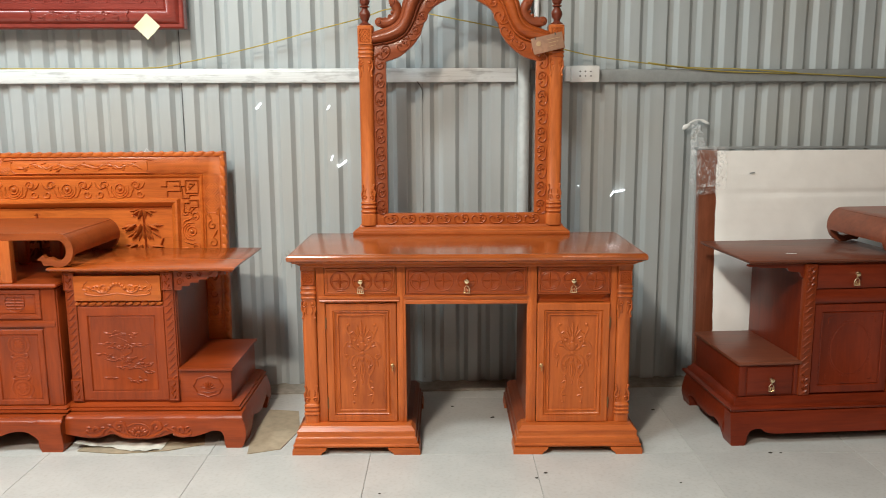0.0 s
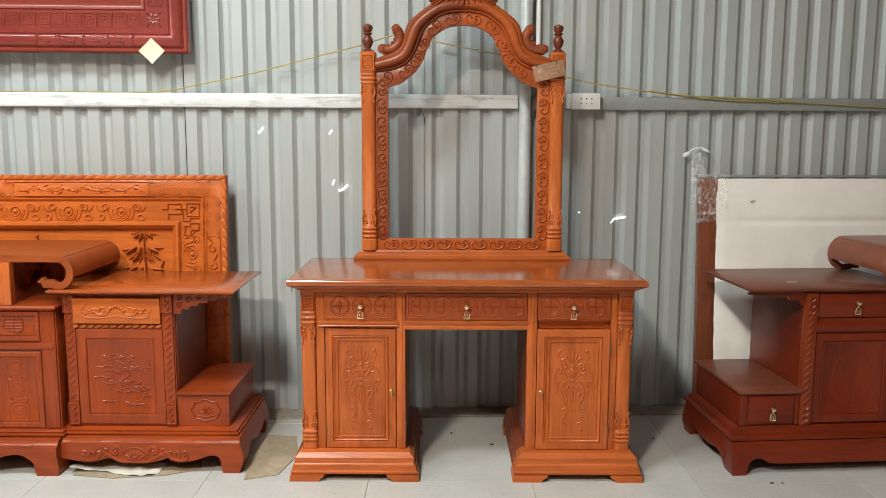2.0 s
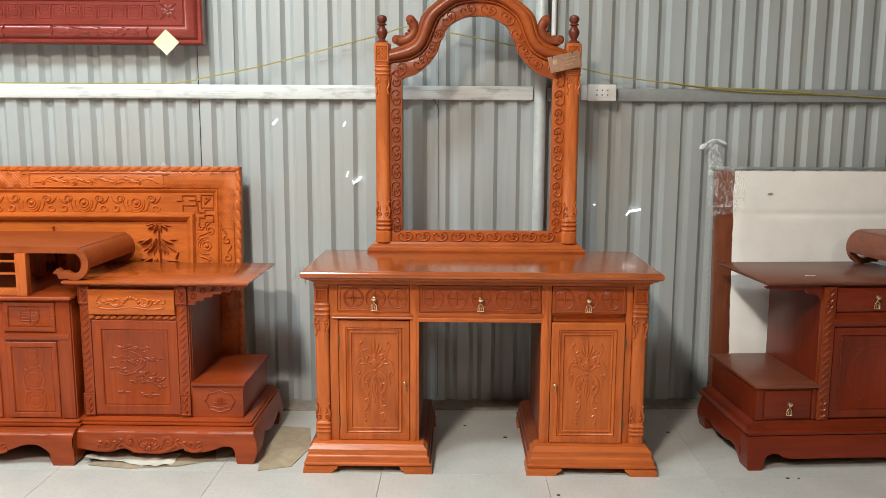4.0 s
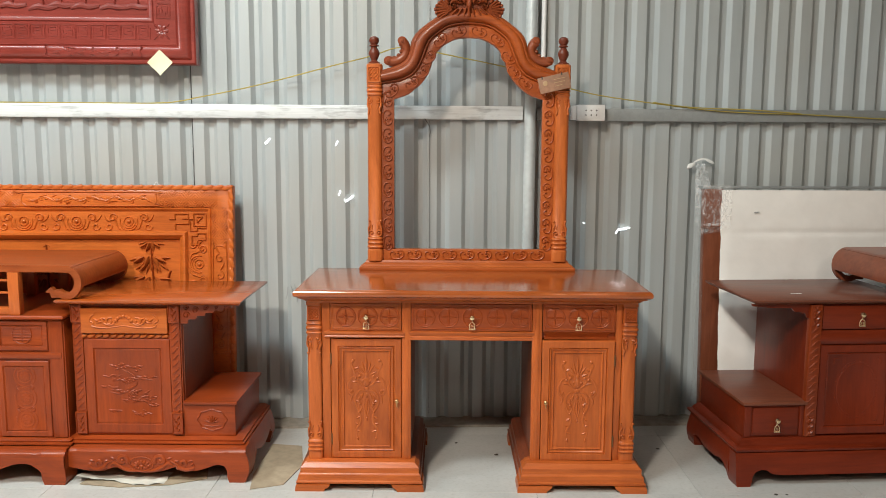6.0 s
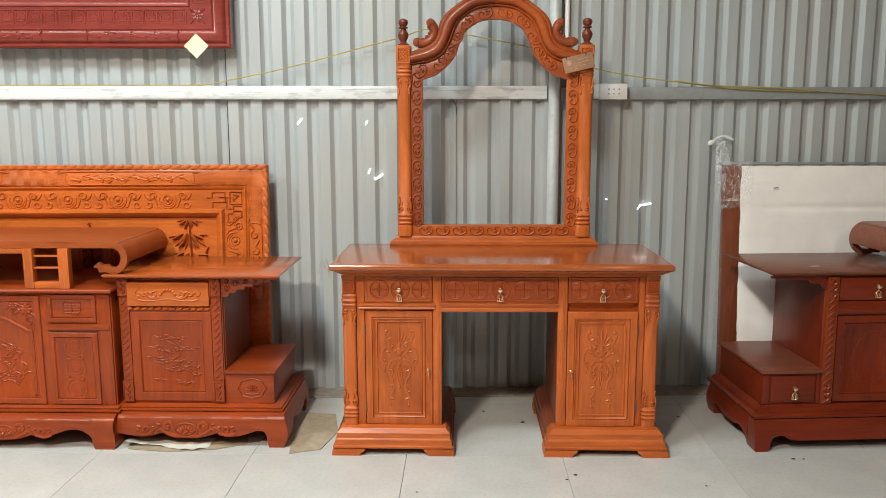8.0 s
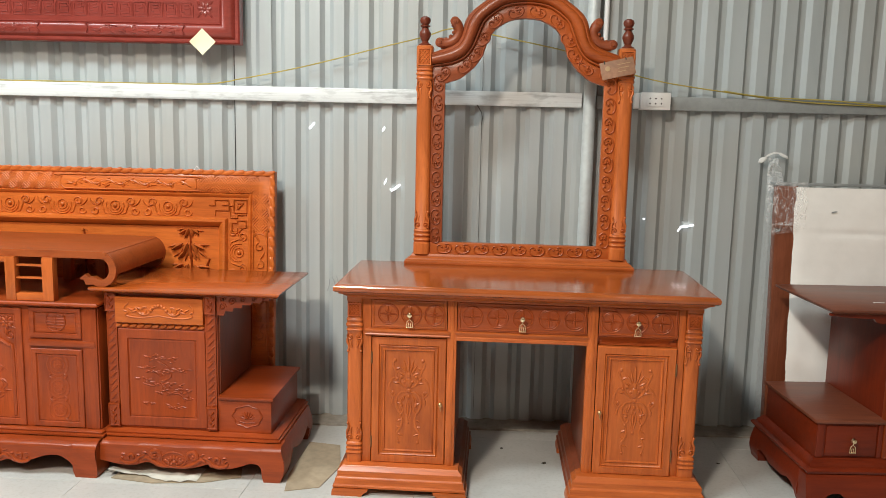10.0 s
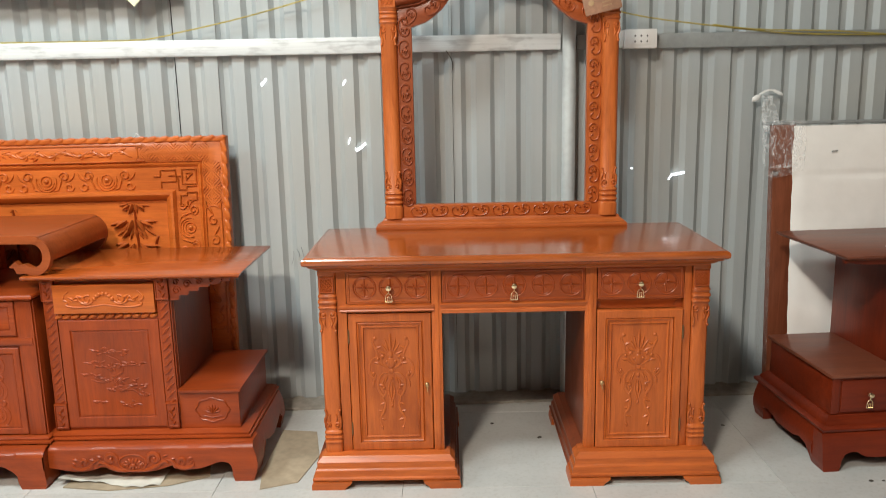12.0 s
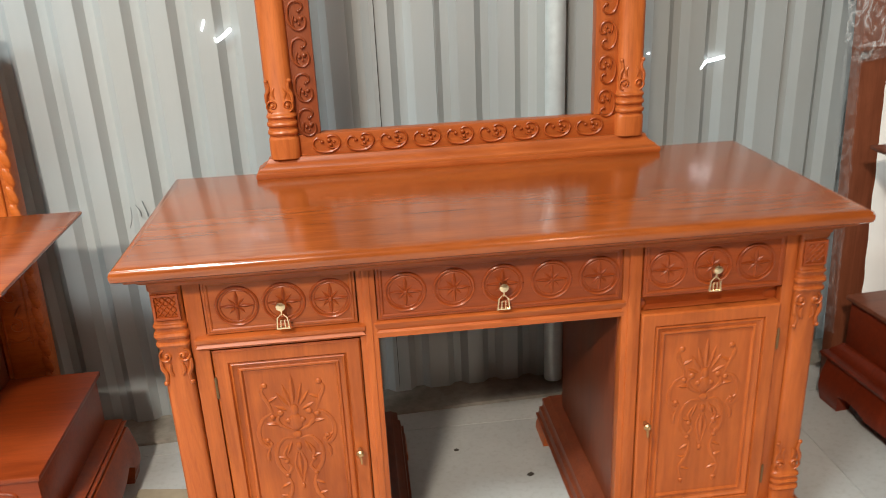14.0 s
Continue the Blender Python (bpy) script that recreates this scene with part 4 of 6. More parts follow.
# ---- more carving helpers ----


def prism_x(bm, outline, x0, x1):
    """An outline in (y, z), as a slab from x0 to x1."""
    return skin(bm, [[(x0, y, z) for y, z in outline], [(x1, y, z) for y, z in outline]])


def rope_pillar(bm, cx, half, yf, yb, z0, z1, high=0.0042):
    """A flat upright strip with a shallow rope carved down its front."""
    box(bm, cx - half, cx + half, yf, yb, z0, z1, 0.003)
    n = int((z1 - z0) / 0.026)
    for k in range(n):
        z = z0 + (k + 0.5) * (z1 - z0) / n
        relief(bm, smooth_path([(cx - half * 0.72, z - 0.013), (cx - half * 0.3, z - 0.008), (cx + half * 0.3, z + 0.006), (cx + half * 0.72, z + 0.011)], 2), 0.010, high, yf, 0.25)
    return bm


def rope(bm, x0, x1, z, w, y, step=0.022, lean=28, high=0.0035):
    n = int((x1 - x0) / step)
    for k in range(n):
        dome(bm, x0 + (k + 0.5) * (x1 - x0) / n, z, step * 0.60, w / 2, high, y, lean, 8)


def rope_up(bm, x, z0, z1, w, y, step=0.022, lean=28):
    n = int((z1 - z0) / step)
    for k in range(n):
        dome(bm, x, z0 + (k + 0.5) * (z1 - z0) / n, w / 2, step * 0.60, 0.0035, y, lean, 8)


def flower(bm, x, z, r, y, petals=6, turn=0.0, high=0.005):
    for k in range(petals):
        a = turn + 360 * k / petals
        dome(bm, x + 0.55 * r * math.cos(radians(a)), z + 0.55 * r * math.sin(radians(a)), r * 0.45, r * 0.28, high, y, a, 8)
    dome(bm, x, z, r * 0.26, r * 0.26, high * 1.3, y, 0, 8)


def bouquet(bm, cx, cz, w, h, y, seed, count=9):
    """Flowers and leaves spread over a door panel, in low relief."""
    rng = random.Random(seed)
    nx = max(2, round(math.sqrt(count * w / h)))
    nz = max(2, round(count / nx))
    for i in range(nx):
        for j in range(nz):
            u = ((i + 0.5) / nx - 0.5) * 0.86 + rng.uniform(-0.1, 0.1)
            v = ((j + 0.5) / nz - 0.5) * 0.86 + rng.uniform(-0.08, 0.08)
            if abs(u) + abs(v) > 0.72:
                continue
            x, z = cx + w * u, cz + h * v
            if rng.random() < 0.6:
                flower(bm, x, z, rng.uniform(0.014, 0.024), y, rng.choice((6, 7, 8)), rng.uniform(0, 90), 0.0027)
            for k in range(4):
                a = rng.uniform(0, 360)
                leaf(bm, x + 0.014 * math.cos(radians(a)), z + 0.014 * math.sin(radians(a)), a + rng.uniform(-30, 30), rng.uniform(0.018, 0.034), 0.012, 0.0025, y)
            relief(bm, smooth_path([(x, z), (x + rng.uniform(-0.03, 0.03), z + rng.uniform(-0.02, 0.03)), (x + rng.uniform(-0.05, 0.05), z + rng.uniform(-0.03, 0.04))], 4), 0.006, 0.0026, y)


def cloud_band(bm, x0, x1, z, w, y, seed, high=0.006):
    """Drifting cloud swirls, thickly carved, along x."""
    rng = random.Random(seed)
    n = max(2, round((x1 - x0) / (w * 1.15)))
    for k in range(n):
        x = x0 + (x1 - x0) * (k + 0.5) / n
        s = 1 if k % 2 else -1
        d = (x1 - x0) / n
        relief(bm, smooth_path([(x - 0.62 * d, z - s * 0.10 * w), (x - 0.25 * d, z + s * 0.16 * w), (x + 0.15 * d, z + s * 0.05 * w), (x + 0.55 * d, z - s * 0.22 * w)], 5), w * 0.24, high, y, 0.25)
        relief(bm, spiral(x, z + s * 0.14 * w, w * 0.25, w * 0.08, 90 * s, 90 * s + 330, 14), w * 0.16, high * 1.1, y, 0.5)
        for q in range(3):
            leaf(bm, x + rng.uniform(-0.4, 0.4) * d, z + rng.uniform(-0.25, 0.25) * w, rng.uniform(-35, 35) + 180 * (q % 2), w * 0.55, w * 0.20, high, y)


def basket(bm, x0, x1, z0, z1, y, cell=0.031):
    """A carved basket weave: blocks of short slanting ridges that change direction."""
    nx, nz = max(1, round((x1 - x0) / cell)), max(1, round((z1 - z0) / cell))
    wx, wz = (x1 - x0) / nx, (z1 - z0) / nz
    for i in range(nx):
        for j in range(nz):
            cx, cz = x0 + (i + 0.5) * wx, z0 + (j + 0.5) * wz
            s = 1 if (i + j) % 2 else -1
            for q in (-2, -1, 0, 1, 2):
                r = 0.42 - 0.10 * abs(q)
                ox, oz = q * wx * 0.20, -s * q * wz * 0.20
                relief(bm, [(cx + ox - wx * r, cz + oz - s * wz * r), (cx + ox + wx * r, cz + oz + s * wz * r)], 0.0042, 0.0026, y, 0.8)


def apron_carving(bm, cx, z, w, h, y):
    """A shell between two fat facing scrolls, with trailing leaf scrolls, all within the height h."""
    relief(bm, [(cx + 0.105 * w * math.cos(radians(a)), z - 0.06 * h + 0.40 * h * math.sin(radians(a))) for a in range(0, 361, 12)], h * 0.10, 0.0035, y, 1.0)
    for k in range(7):
        a = 12 + k * 26
        dome(bm, cx + 0.055 * w * math.cos(radians(a)), z - 0.20 * h + 0.24 * h * math.sin(radians(a)), h * 0.15, h * 0.09, 0.0050, y, a, 8)
    for k in range(9):
        a = 200 + k * 17.5
        dome(bm, cx + 0.080 * w * math.cos(radians(a)), z + 0.02 * h + 0.34 * h * math.sin(radians(a)), h * 0.10, h * 0.08, 0.0042, y, a, 8)
    dome(bm, cx, z - 0.18 * h, h * 0.15, h * 0.12, 0.0065, y)
    for m in (1, -1):
        def side(pts):
            return [(cx + m * a, b) for a, b in pts]
        relief(bm, side(spiral(w * 0.165, z + 0.14 * h, h * 0.32, h * 0.09, 215, -150, 20)), h * 0.27, 0.0066, y, 0.6)
        dome(bm, cx + m * w * 0.165, z + 0.14 * h, h * 0.11, h * 0.11, 0.0070, y)
        relief(bm, side(smooth_path([(w * 0.03, z - h * 0.46), (w * 0.11, z - h * 0.42), (w * 0.17, z - h * 0.26), (w * 0.235, z - h * 0.02), (w * 0.27, z - h * 0.16)], 6)), h * 0.24, 0.0062, y, 0.5)
        relief(bm, side(smooth_path([(w * 0.25, z + h * 0.12), (w * 0.30, z - h * 0.02), (w * 0.33, z - h * 0.26), (w * 0.39, z - h * 0.38), (w * 0.45, z - h * 0.28), (w * 0.46, z - h * 0.08)], 6)), h * 0.21, 0.0058, y, 0.4)
        relief(bm, side(spiral(w * 0.365, z - 0.02 * h, h * 0.20, h * 0.07, -60, 250, 14)), h * 0.19, 0.0058, y, 0.5)
        for x, q, a, size in ((0.225, 0.22, 20, 0.30), (0.285, 0.10, 10, 0.26), (0.30, -0.24, -35, 0.26), (0.41, 0.10, 15, 0.28), (0.43, -0.14, 40, 0.24)):
            leaf(bm, cx + m * w * x, z + h * q, a if m == 1 else 180 - a, h * size, h * 0.17, 0.0048, y)


def swell(u, shoulder):
    """How far an apron stands out at the share u of its height."""
    if shoulder == "flare":
        return 0.45 + 0.55 * (1 - u) ** 0.7
    if shoulder:
        return min(1.0, 0.45 + (1 - u) / 0.16) ** 0.5 * (1 - 0.10 * max(0.0, 0.4 - u) / 0.4)
    return math.sin(math.pi * min(max(u, 0.08), 1.0) ** 0.8)


def bulged_apron(bm, lower, top, y0, y1, bulge, shoulder=False):
    """An apron board whose front swells; lower is its bottom edge in (x, z), with x rising."""
    rows = []
    for x, z in lower:
        col = []
        for k in range(13):
            q = z + (top - z) * (k / 12) ** 0.8
            col.append((x, y0 + 0.006 - bulge * swell(q / top, shoulder), q))
        col += [(x, y1, top), (x, y1, z)]
        rows.append(col)
    return skin(bm, rows)


def bulged_side(bm, lower, top, x0, x1, bulge):
    """A side apron that swells outwards (towards x0); lower is its bottom edge in (y, z)."""
    rows = []
    for y, z in lower:
        col = []
        for k in range(9):
            q = z + (top - z) * k / 8
            col.append((x0 + math.copysign(1, x1 - x0) * (0.006 - bulge * math.sin(math.pi * min(max(q / top, 0.08), 1.0) ** 0.8)), y, q))
        col += [(x1, y, top), (x1, y, z)]
        rows.append(col)
    return skin(bm, rows)


def panel_door(parent, x0, x1, z0, z1, y, rim, material, label="", name="door"):
    bm = new_bm()
    hollow_frame(bm, x0, x1, z0, z1, [(0, y + 0.02), (0, y + 0.002), (0.002, y), (rim, y), (rim + 0.003, y + 0.005), (rim + 0.006, y + 0.003), (rim + 0.009, y + 0.0035), (rim + 0.012, y + 0.006)])
    i = rim + 0.012
    bm.faces.new([bm.verts.new(p) for p in ((x0 + i, y + 0.006, z0 + i), (x1 - i, y + 0.006, z0 + i), (x1 - i, y + 0.006, z1 - i), (x0 + i, y + 0.006, z1 - i))])
    bmesh.ops.remove_doubles(bm, verts=bm.verts, dist=1e-5)
    return part(name, bm, material, parent, label)


def ribbon(bm, path, thick, y0, y1):
    """A board bent along a path in (x, z)."""
    n = len(path)
    rings = []
    for i, (x, z) in enumerate(path):
        a, b = path[max(i - 1, 0)], path[min(i + 1, n - 1)]
        d = math.hypot(b[0] - a[0], b[1] - a[1]) or 1
        t = (thick[i] if isinstance(thick, list) else thick) / 2
        sx, sz = -(b[1] - a[1]) / d * t, (b[0] - a[0]) / d * t
        rings.append([(x + sx, y0, z + sz), (x + sx, y1, z + sz), (x - sx, y1, z - sz), (x - sx, y0, z - sz)])
    return skin(bm, rings)


def scroll_shelf(label, x_end, x_far, z, rest, y0, y1, across, wide, spin=0.0):
    """A long plank whose end bends down, carried at both edges by a scroll bracket that curls under; x_end is the outside of the roll."""
    s = 1 if x_end > x_far else -1
    h = z - rest
    r = h / 2 - 0.006
    cx = x_end - s * ((r - 0.011) * wide + 0.011)

    def bend(a0, a1, step=12):
        return [(cx + s * (r - 0.011) * wide * math.cos(radians(a)), z - h / 2 + (h / 2 - 0.013) * math.sin(radians(a))) for a in range(a0, a1, -step)]

    shelf = thing("scroll_shelf", label, "shelf", (1.03, 2.98, rest) if spin else (x_end, (y0 + y1) / 2, rest), spin=spin)
    start = [(x_far, z - 0.013), (cx - s * 0.03, z - 0.013)]
    part("plank", ribbon(new_bm(), start + bend(84, 65, 6), 0.026, y0, y1), across, shelf)
    part("rolled_end", ribbon(new_bm(), bend(66, -25), 0.026, y0 + 0.0221, y1 - 0.0221), across, shelf, "plank end bent downwards")
    curl = bend(66, -131) + [(cx - s * r * 0.86, rest + h * 0.16), (cx - s * r * 1.02, rest + h * 0.28), (cx - s * r * 1.30, rest + h * 0.22)]
    thick = [0.026] * (len(curl) - 4) + [0.030, 0.030, 0.022, 0.005]
    for a, b in ((y0, y0 + 0.022), (y1 - 0.022, y1)):
        part("scroll_bracket", ribbon(new_bm(), curl, thick, a, b), across, shelf, "curled bracket under the bent end")


# ---- side cabinet with a step, beside the dressing table ----
LF = 2.992
wing = thing("side_cabinet", "orange-red carved wooden side cabinet with a low step", "cabinet", (-1.2, 3.2, 0))
part("body", box(new_bm(), -1.500, -1.092, LF + 0.0078, 3.39, 0.158, 0.671, 0.003), RED_Z, wing)
bm = stack(new_bm(), -1.545, -0.853, 2.952, 3.400, [(-0.022, 0.671), (-0.012, 0.674), (-0.001, 0.682), (0.0, 0.685), (0.0, 0.6885), (-0.002, 0.690)])
part("top", bm, TOP_X, wing, "thin polished overhanging top")
d = part("drawer", box(new_bm(), -1.462, -1.138, LF - 0.012, LF + 0.02, 0.560, 0.655, 0.003), ORANGE_X, wing, "drawer front pulled slightly out")
bm = new_bm()
yd = LF - 0.012
for m in (1, -1):
    relief(bm, [(-1.300 + m * x, z) for x, z in smooth_path([(0.0, 0.590), (0.06, 0.582), (0.10, 0.583), (0.122, 0.590), (0.114, 0.600), (0.128, 0.608), (0.124, 0.622), (0.110, 0.634)], 5)], 0.007, 0.0042, yd, 0.6)
    relief(bm, [(-1.300 + m * x, z) for x, z in spiral(0.052, 0.606, 0.016, 0.005, 120, -220, 14)], 0.009, 0.0055, yd, 0.6)
    relief(bm, [(-1.300 + m * x, z) for x, z in smooth_path([(0.034, 0.600), (0.052, 0.592), (0.074, 0.600), (0.084, 0.616), (0.096, 0.606)], 5)], 0.009, 0.0055, yd, 0.5)
    for x, z, a in ((0.06, 0.612, 20), (0.078, 0.606, -12), (0.09, 0.604, 30), (0.03, 0.614, 160)):
        leaf(bm, -1.300 + m * x, z, a if m == 1 else 180 - a, 0.026, 0.012, 0.005, yd)
for k in range(7):
    a = radians(20 + k * 140 / 6)
    dome(bm, -1.300 + 0.03 * math.cos(a), 0.600 + 0.026 * math.sin(a), 0.0075, 0.0075, 0.006, yd, 0, 8)
part("vine_carving", bm, ORANGE_X, d)
bm = new_bm()
rope(bm, -1.474, -1.136, 0.547, 0.017, LF + 0.006, 0.027, 24, 0.008)
part("rope_moulding", bm, ORANGE_X, wing)
d = panel_door(wing, -1.460, -1.136, 0.168, 0.535, LF, 0.034, RED_Z, "panelled door with carved flowers")
bm = new_bm()
relief(bm, smooth_path([(-1.215, 0.262), (-1.235, 0.292), (-1.285, 0.300), (-1.300, 0.335), (-1.268, 0.360), (-1.280, 0.395), (-1.320, 0.415)], 5), 0.007, 0.0030, LF + 0.006, 0.5)
relief(bm, smooth_path([(-1.300, 0.330), (-1.340, 0.322), (-1.375, 0.332)], 5), 0.006, 0.0028, LF + 0.006, 0.4)
relief(bm, smooth_path([(-1.275, 0.375), (-1.240, 0.382), (-1.212, 0.376)], 5), 0.006, 0.0028, LF + 0.006, 0.4)
rng = random.Random(3)
for x, z, w, n in ((-1.330, 0.428, 0.036, 9), (-1.272, 0.424, 0.030, 8), (-1.358, 0.388, 0.032, 8), (-1.302, 0.378, 0.040, 10), (-1.228, 0.386, 0.036, 9), (-1.372, 0.345, 0.030, 8), (-1.312, 0.332, 0.034, 8), (-1.255, 0.326, 0.036, 9), (-1.222, 0.308, 0.030, 8), (-1.205, 0.278, 0.018, 5), (-1.288, 0.296, 0.036, 9), (-1.352, 0.256, 0.022, 6), (-1.252, 0.246, 0.034, 6)):
    for k in range(n):
        u, v = rng.uniform(-1, 1), rng.uniform(-1, 1)
        dome(bm, x + w * 0.8 * u, z + 0.013 * v * (1.2 - abs(u)), rng.uniform(0.005, 0.010), rng.uniform(0.003, 0.005), rng.uniform(0.0022, 0.0038), LF + 0.006, rng.uniform(-30, 30), 8)
    for a in (8, 172):
        leaf(bm, x + 0.5 * w * math.cos(radians(a)), z, a + rng.uniform(-20, 20), w * 0.7, 0.008, 0.0024, LF + 0.006)
flower(bm, -1.305, 0.372, 0.017, LF + 0.006, 6, 20, 0.0032)
flower(bm, -1.292, 0.322, 0.014, LF + 0.006, 5, 0, 0.0032)
part("flower_carving", bm, RED_Z, d)
for x in (-1.481, -1.115):
    p = part("pillar", rope_pillar(new_bm(), x, 0.0195, LF - 0.001, LF + 0.0195, 0.160, 0.6705), RED_Z, wing, "pillar with a carved rope")
    for q in (0.168, 0.600):
        bm = new_bm()
        hollow_frame(bm, x - 0.021, x + 0.021, q, q + (0.085 if q < 0.5 else 0.068), [(0, LF - 0.0005), (0, LF - 0.008), (0.004, LF - 0.010), (0.006, LF - 0.007), (0.0205, LF - 0.007)])
        for k in range(5):
            leaf(bm, x, q + 0.008 + 0.012 * k, 55 + 70 * (k % 2), 0.018, 0.011, 0.005, LF - 0.007)
        part("leaf_carving", bm, RED_Z, p)
fret = [(-1.092, 0.671), (-0.872, 0.671), (-0.872, 0.664), (-0.900, 0.664), (-0.900, 0.655), (-0.928, 0.655), (-0.934, 0.646), (-0.965, 0.646), (-0.968, 0.637), (-0.998, 0.637), (-1.000, 0.625), (-1.030, 0.625), (-1.034, 0.612), (-1.062, 0.612), (-1.066, 0.596), (-1.092, 0.596)]
bm = prism(new_bm(), fret, LF + 0.004, LF + 0.022)
for x, z, r in ((-1.07, 0.628, 0.014), (-1.035, 0.648, 0.014), (-0.995, 0.655, 0.011), (-0.955, 0.659, 0.009), (-1.07, 0.655, 0.011), (-0.92, 0.663, 0.006)):
    relief(bm, spiral(x, z, r, r * 0.2, 0, 500, 18), r * 0.35, 0.004, LF + 0.004, 0.7)
part("bracket", bm, RED_X, wing, "stepped fretwork bracket")
# shade beside the body is coloured into this panel
part("side_panel", box(new_bm(), -1.0915, -1.0885, LF + 0.0225, 3.385, 0.2965, 0.6705, 0.001), SHADED_Z, wing, "side panel above the step, its shade put in the colour")
part("step", box(new_bm(), -1.0915, -0.896, LF + 0.004, 3.385, 0.158, 0.284, 0.003), RED_X, wing, "low step box")
part("step_top", box(new_bm(), -1.0915, -0.886, LF - 0.008, 3.392, 0.2843, 0.296, 0.003), RED_X, wing)
bm = new_bm()
cx, cz, yd = -0.985, 0.222, LF + 0.004
relief(bm, [(cx + 0.054 * math.cos(t) * (1 + 0.05 * math.cos(8 * t)), cz + 0.040 * math.sin(t) * (1 + 0.05 * math.cos(8 * t))) for t in [2 * math.pi * k / 60 for k in range(61)]], 0.006, 0.004, yd, 1.0)
for k in range(7):
    leaf(bm, cx, cz - 0.012, 20 + k * 140 / 6, 0.030, 0.010, 0.004, yd)
relief(bm, [(cx - 0.03, cz - 0.02), (cx, cz - 0.026), (cx + 0.03, cz - 0.02)], 0.005, 0.004, yd)
part("fan_carving", bm, RED_X, wing)
bm = stack(new_bm(), -1.506, -0.884, LF, 3.39, [(0.018, 0.132), (0.026, 0.136), (0.026, 0.141), (0.018, 0.144), (0.020, 0.150), (0.012, 0.153), (0.006, 0.158)])
part("base_moulding", bm, RED_X, wing)
apron = [(-1.510, 0.060), (-1.47, 0.052), (-1.421, 0.044), (-1.377, 0.046), (-1.341, 0.059), (-1.304, 0.055), (-1.26, 0.043), (-1.217, 0.038), (-1.17, 0.043), (-1.129, 0.055), (-1.10, 0.062), (-1.049, 0.046), (-1.005, 0.054), (-0.975, 0.064), (-0.954, 0.071), (-0.925, 0.067), (-0.914, 0.045), (-0.908, 0.0), (-0.850, 0.0), (-0.844, 0.012), (-0.842, 0.05), (-0.8425, 0.12)]
bm = bulged_apron(new_bm(), smooth_path(apron, 2), 0.132, 2.974, 3.012, 0.056, True)
for v in bm.verts:
    u = min(max((v.co.x + 0.905) / 0.06, 0.0), 1.0)
    v.co.x += u * u * (0.016 * math.sin(math.pi * min(v.co.z / 0.132, 1.0)) - 0.004)
ap = part("apron", bm, RED_X, wing, "scalloped apron with a curved foot")


def apron_scroll(parent, cx, z, w, h, y0, bulge):
    bm = new_bm()
    apron_carving(bm, cx, z, w, h, 0.0)
    for v in bm.verts:
        v.co.y += y0 + 0.006 - bulge * swell(v.co.z / 0.132, True)
    part("scroll_carving", bm, RED_X, parent)


apron_scroll(ap, -1.235, 0.077, 0.43, 0.070, 2.974, 0.056)
side = [(3.0122, 0.0), (3.050, 0.0), (3.056, 0.05), (3.085, 0.074), (3.13, 0.058), (3.20, 0.044), (3.27, 0.058), (3.315, 0.074), (3.345, 0.05), (3.350, 0.0), (3.400, 0.0)]
part("side_apron", bulged_side(new_bm(), side, 0.132, -0.848, -0.874, 0.018), RED_X, wing)

# ---- middle unit of the cabinet row ----
CF = 2.962
unit = thing("low_cabinet", "red-brown carved wooden low cabinet with panelled doors", "cabinet", (-2.1, 3.2, 0))
part("body", box(new_bm(), -2.70, -1.520, CF + 0.0078, 3.39, 0.158, 0.612, 0.003), RED_Z, unit)
bm = stack(new_bm(), -2.70, -1.532, 2.965, 3.39, [(0.006, 0.6125), (0.014, 0.616), (0.022, 0.622), (0.022, 0.628), (0.018, 0.632)])
part("top", bm, RED_X, unit)
d = panel_door(unit, -1.775, -1.582, 0.496, 0.609, CF, 0.016, RED_X, "small panel with a round carving", "panel")
bm = new_bm()
for k in range(5):
    relief(bm, [(-1.712, 0.536 + 0.011 * k), (-1.644, 0.536 + 0.011 * k)], 0.005, 0.003, CF + 0.006)
relief(bm, spiral(-1.678, 0.558, 0.036, 0.036, 0, 359, 30), 0.004, 0.003, CF + 0.006, 1.0)
relief(bm, [(-1.678, 0.53), (-1.678, 0.586)], 0.006, 0.0034, CF + 0.006)
part("round_carving", bm, RED_X, d)
part("rail", box(new_bm(), -1.780, -1.530, CF - 0.004, CF + 0.02, 0.466, 0.490, 0.004), RED_X, unit)
d = panel_door(unit, -1.775, -1.582, 0.162, 0.456, CF, 0.018, RED_Z, "tall panel with carved medallions", "panel")
bm = new_bm()
for q in (0.225, 0.310, 0.395):
    relief(bm, spiral(-1.678, q, 0.040, 0.040, 0, 359, 30), 0.006, 0.0016, CF + 0.006, 1.0)
    relief(bm, spiral(-1.678, q, 0.026, 0.026, 0, 359, 24), 0.006, 0.0016, CF + 0.006, 1.0)
    flower(bm, -1.678, q, 0.020, CF + 0.006, 8, 0, 0.0018)
    for a in (45, 135, 225, 315):
        leaf(bm, -1.678 + 0.03 * math.cos(radians(a)), q + 0.042 * math.sin(radians(a)), a, 0.02, 0.01, 0.003, CF + 0.006)
part("medallion_carving", bm, RED_Z, d)
part("stile", box(new_bm(), -1.574, -1.524, CF - 0.001, CF + 0.02, 0.160, 0.6115, 0.003), RED_Z, unit)
d = panel_door(unit, -2.12, -1.805, 0.162, 0.604, CF, 0.022, RED_Z, "door with an arched carved panel")
bm = new_bm()
arch_line = smooth_path([(-1.845, 0.20), (-1.845, 0.44), (-1.86, 0.462), (-1.90, 0.486), (-1.962, 0.515), (-2.024, 0.486), (-2.064, 0.462), (-2.08, 0.44), (-2.08, 0.20)], 4)
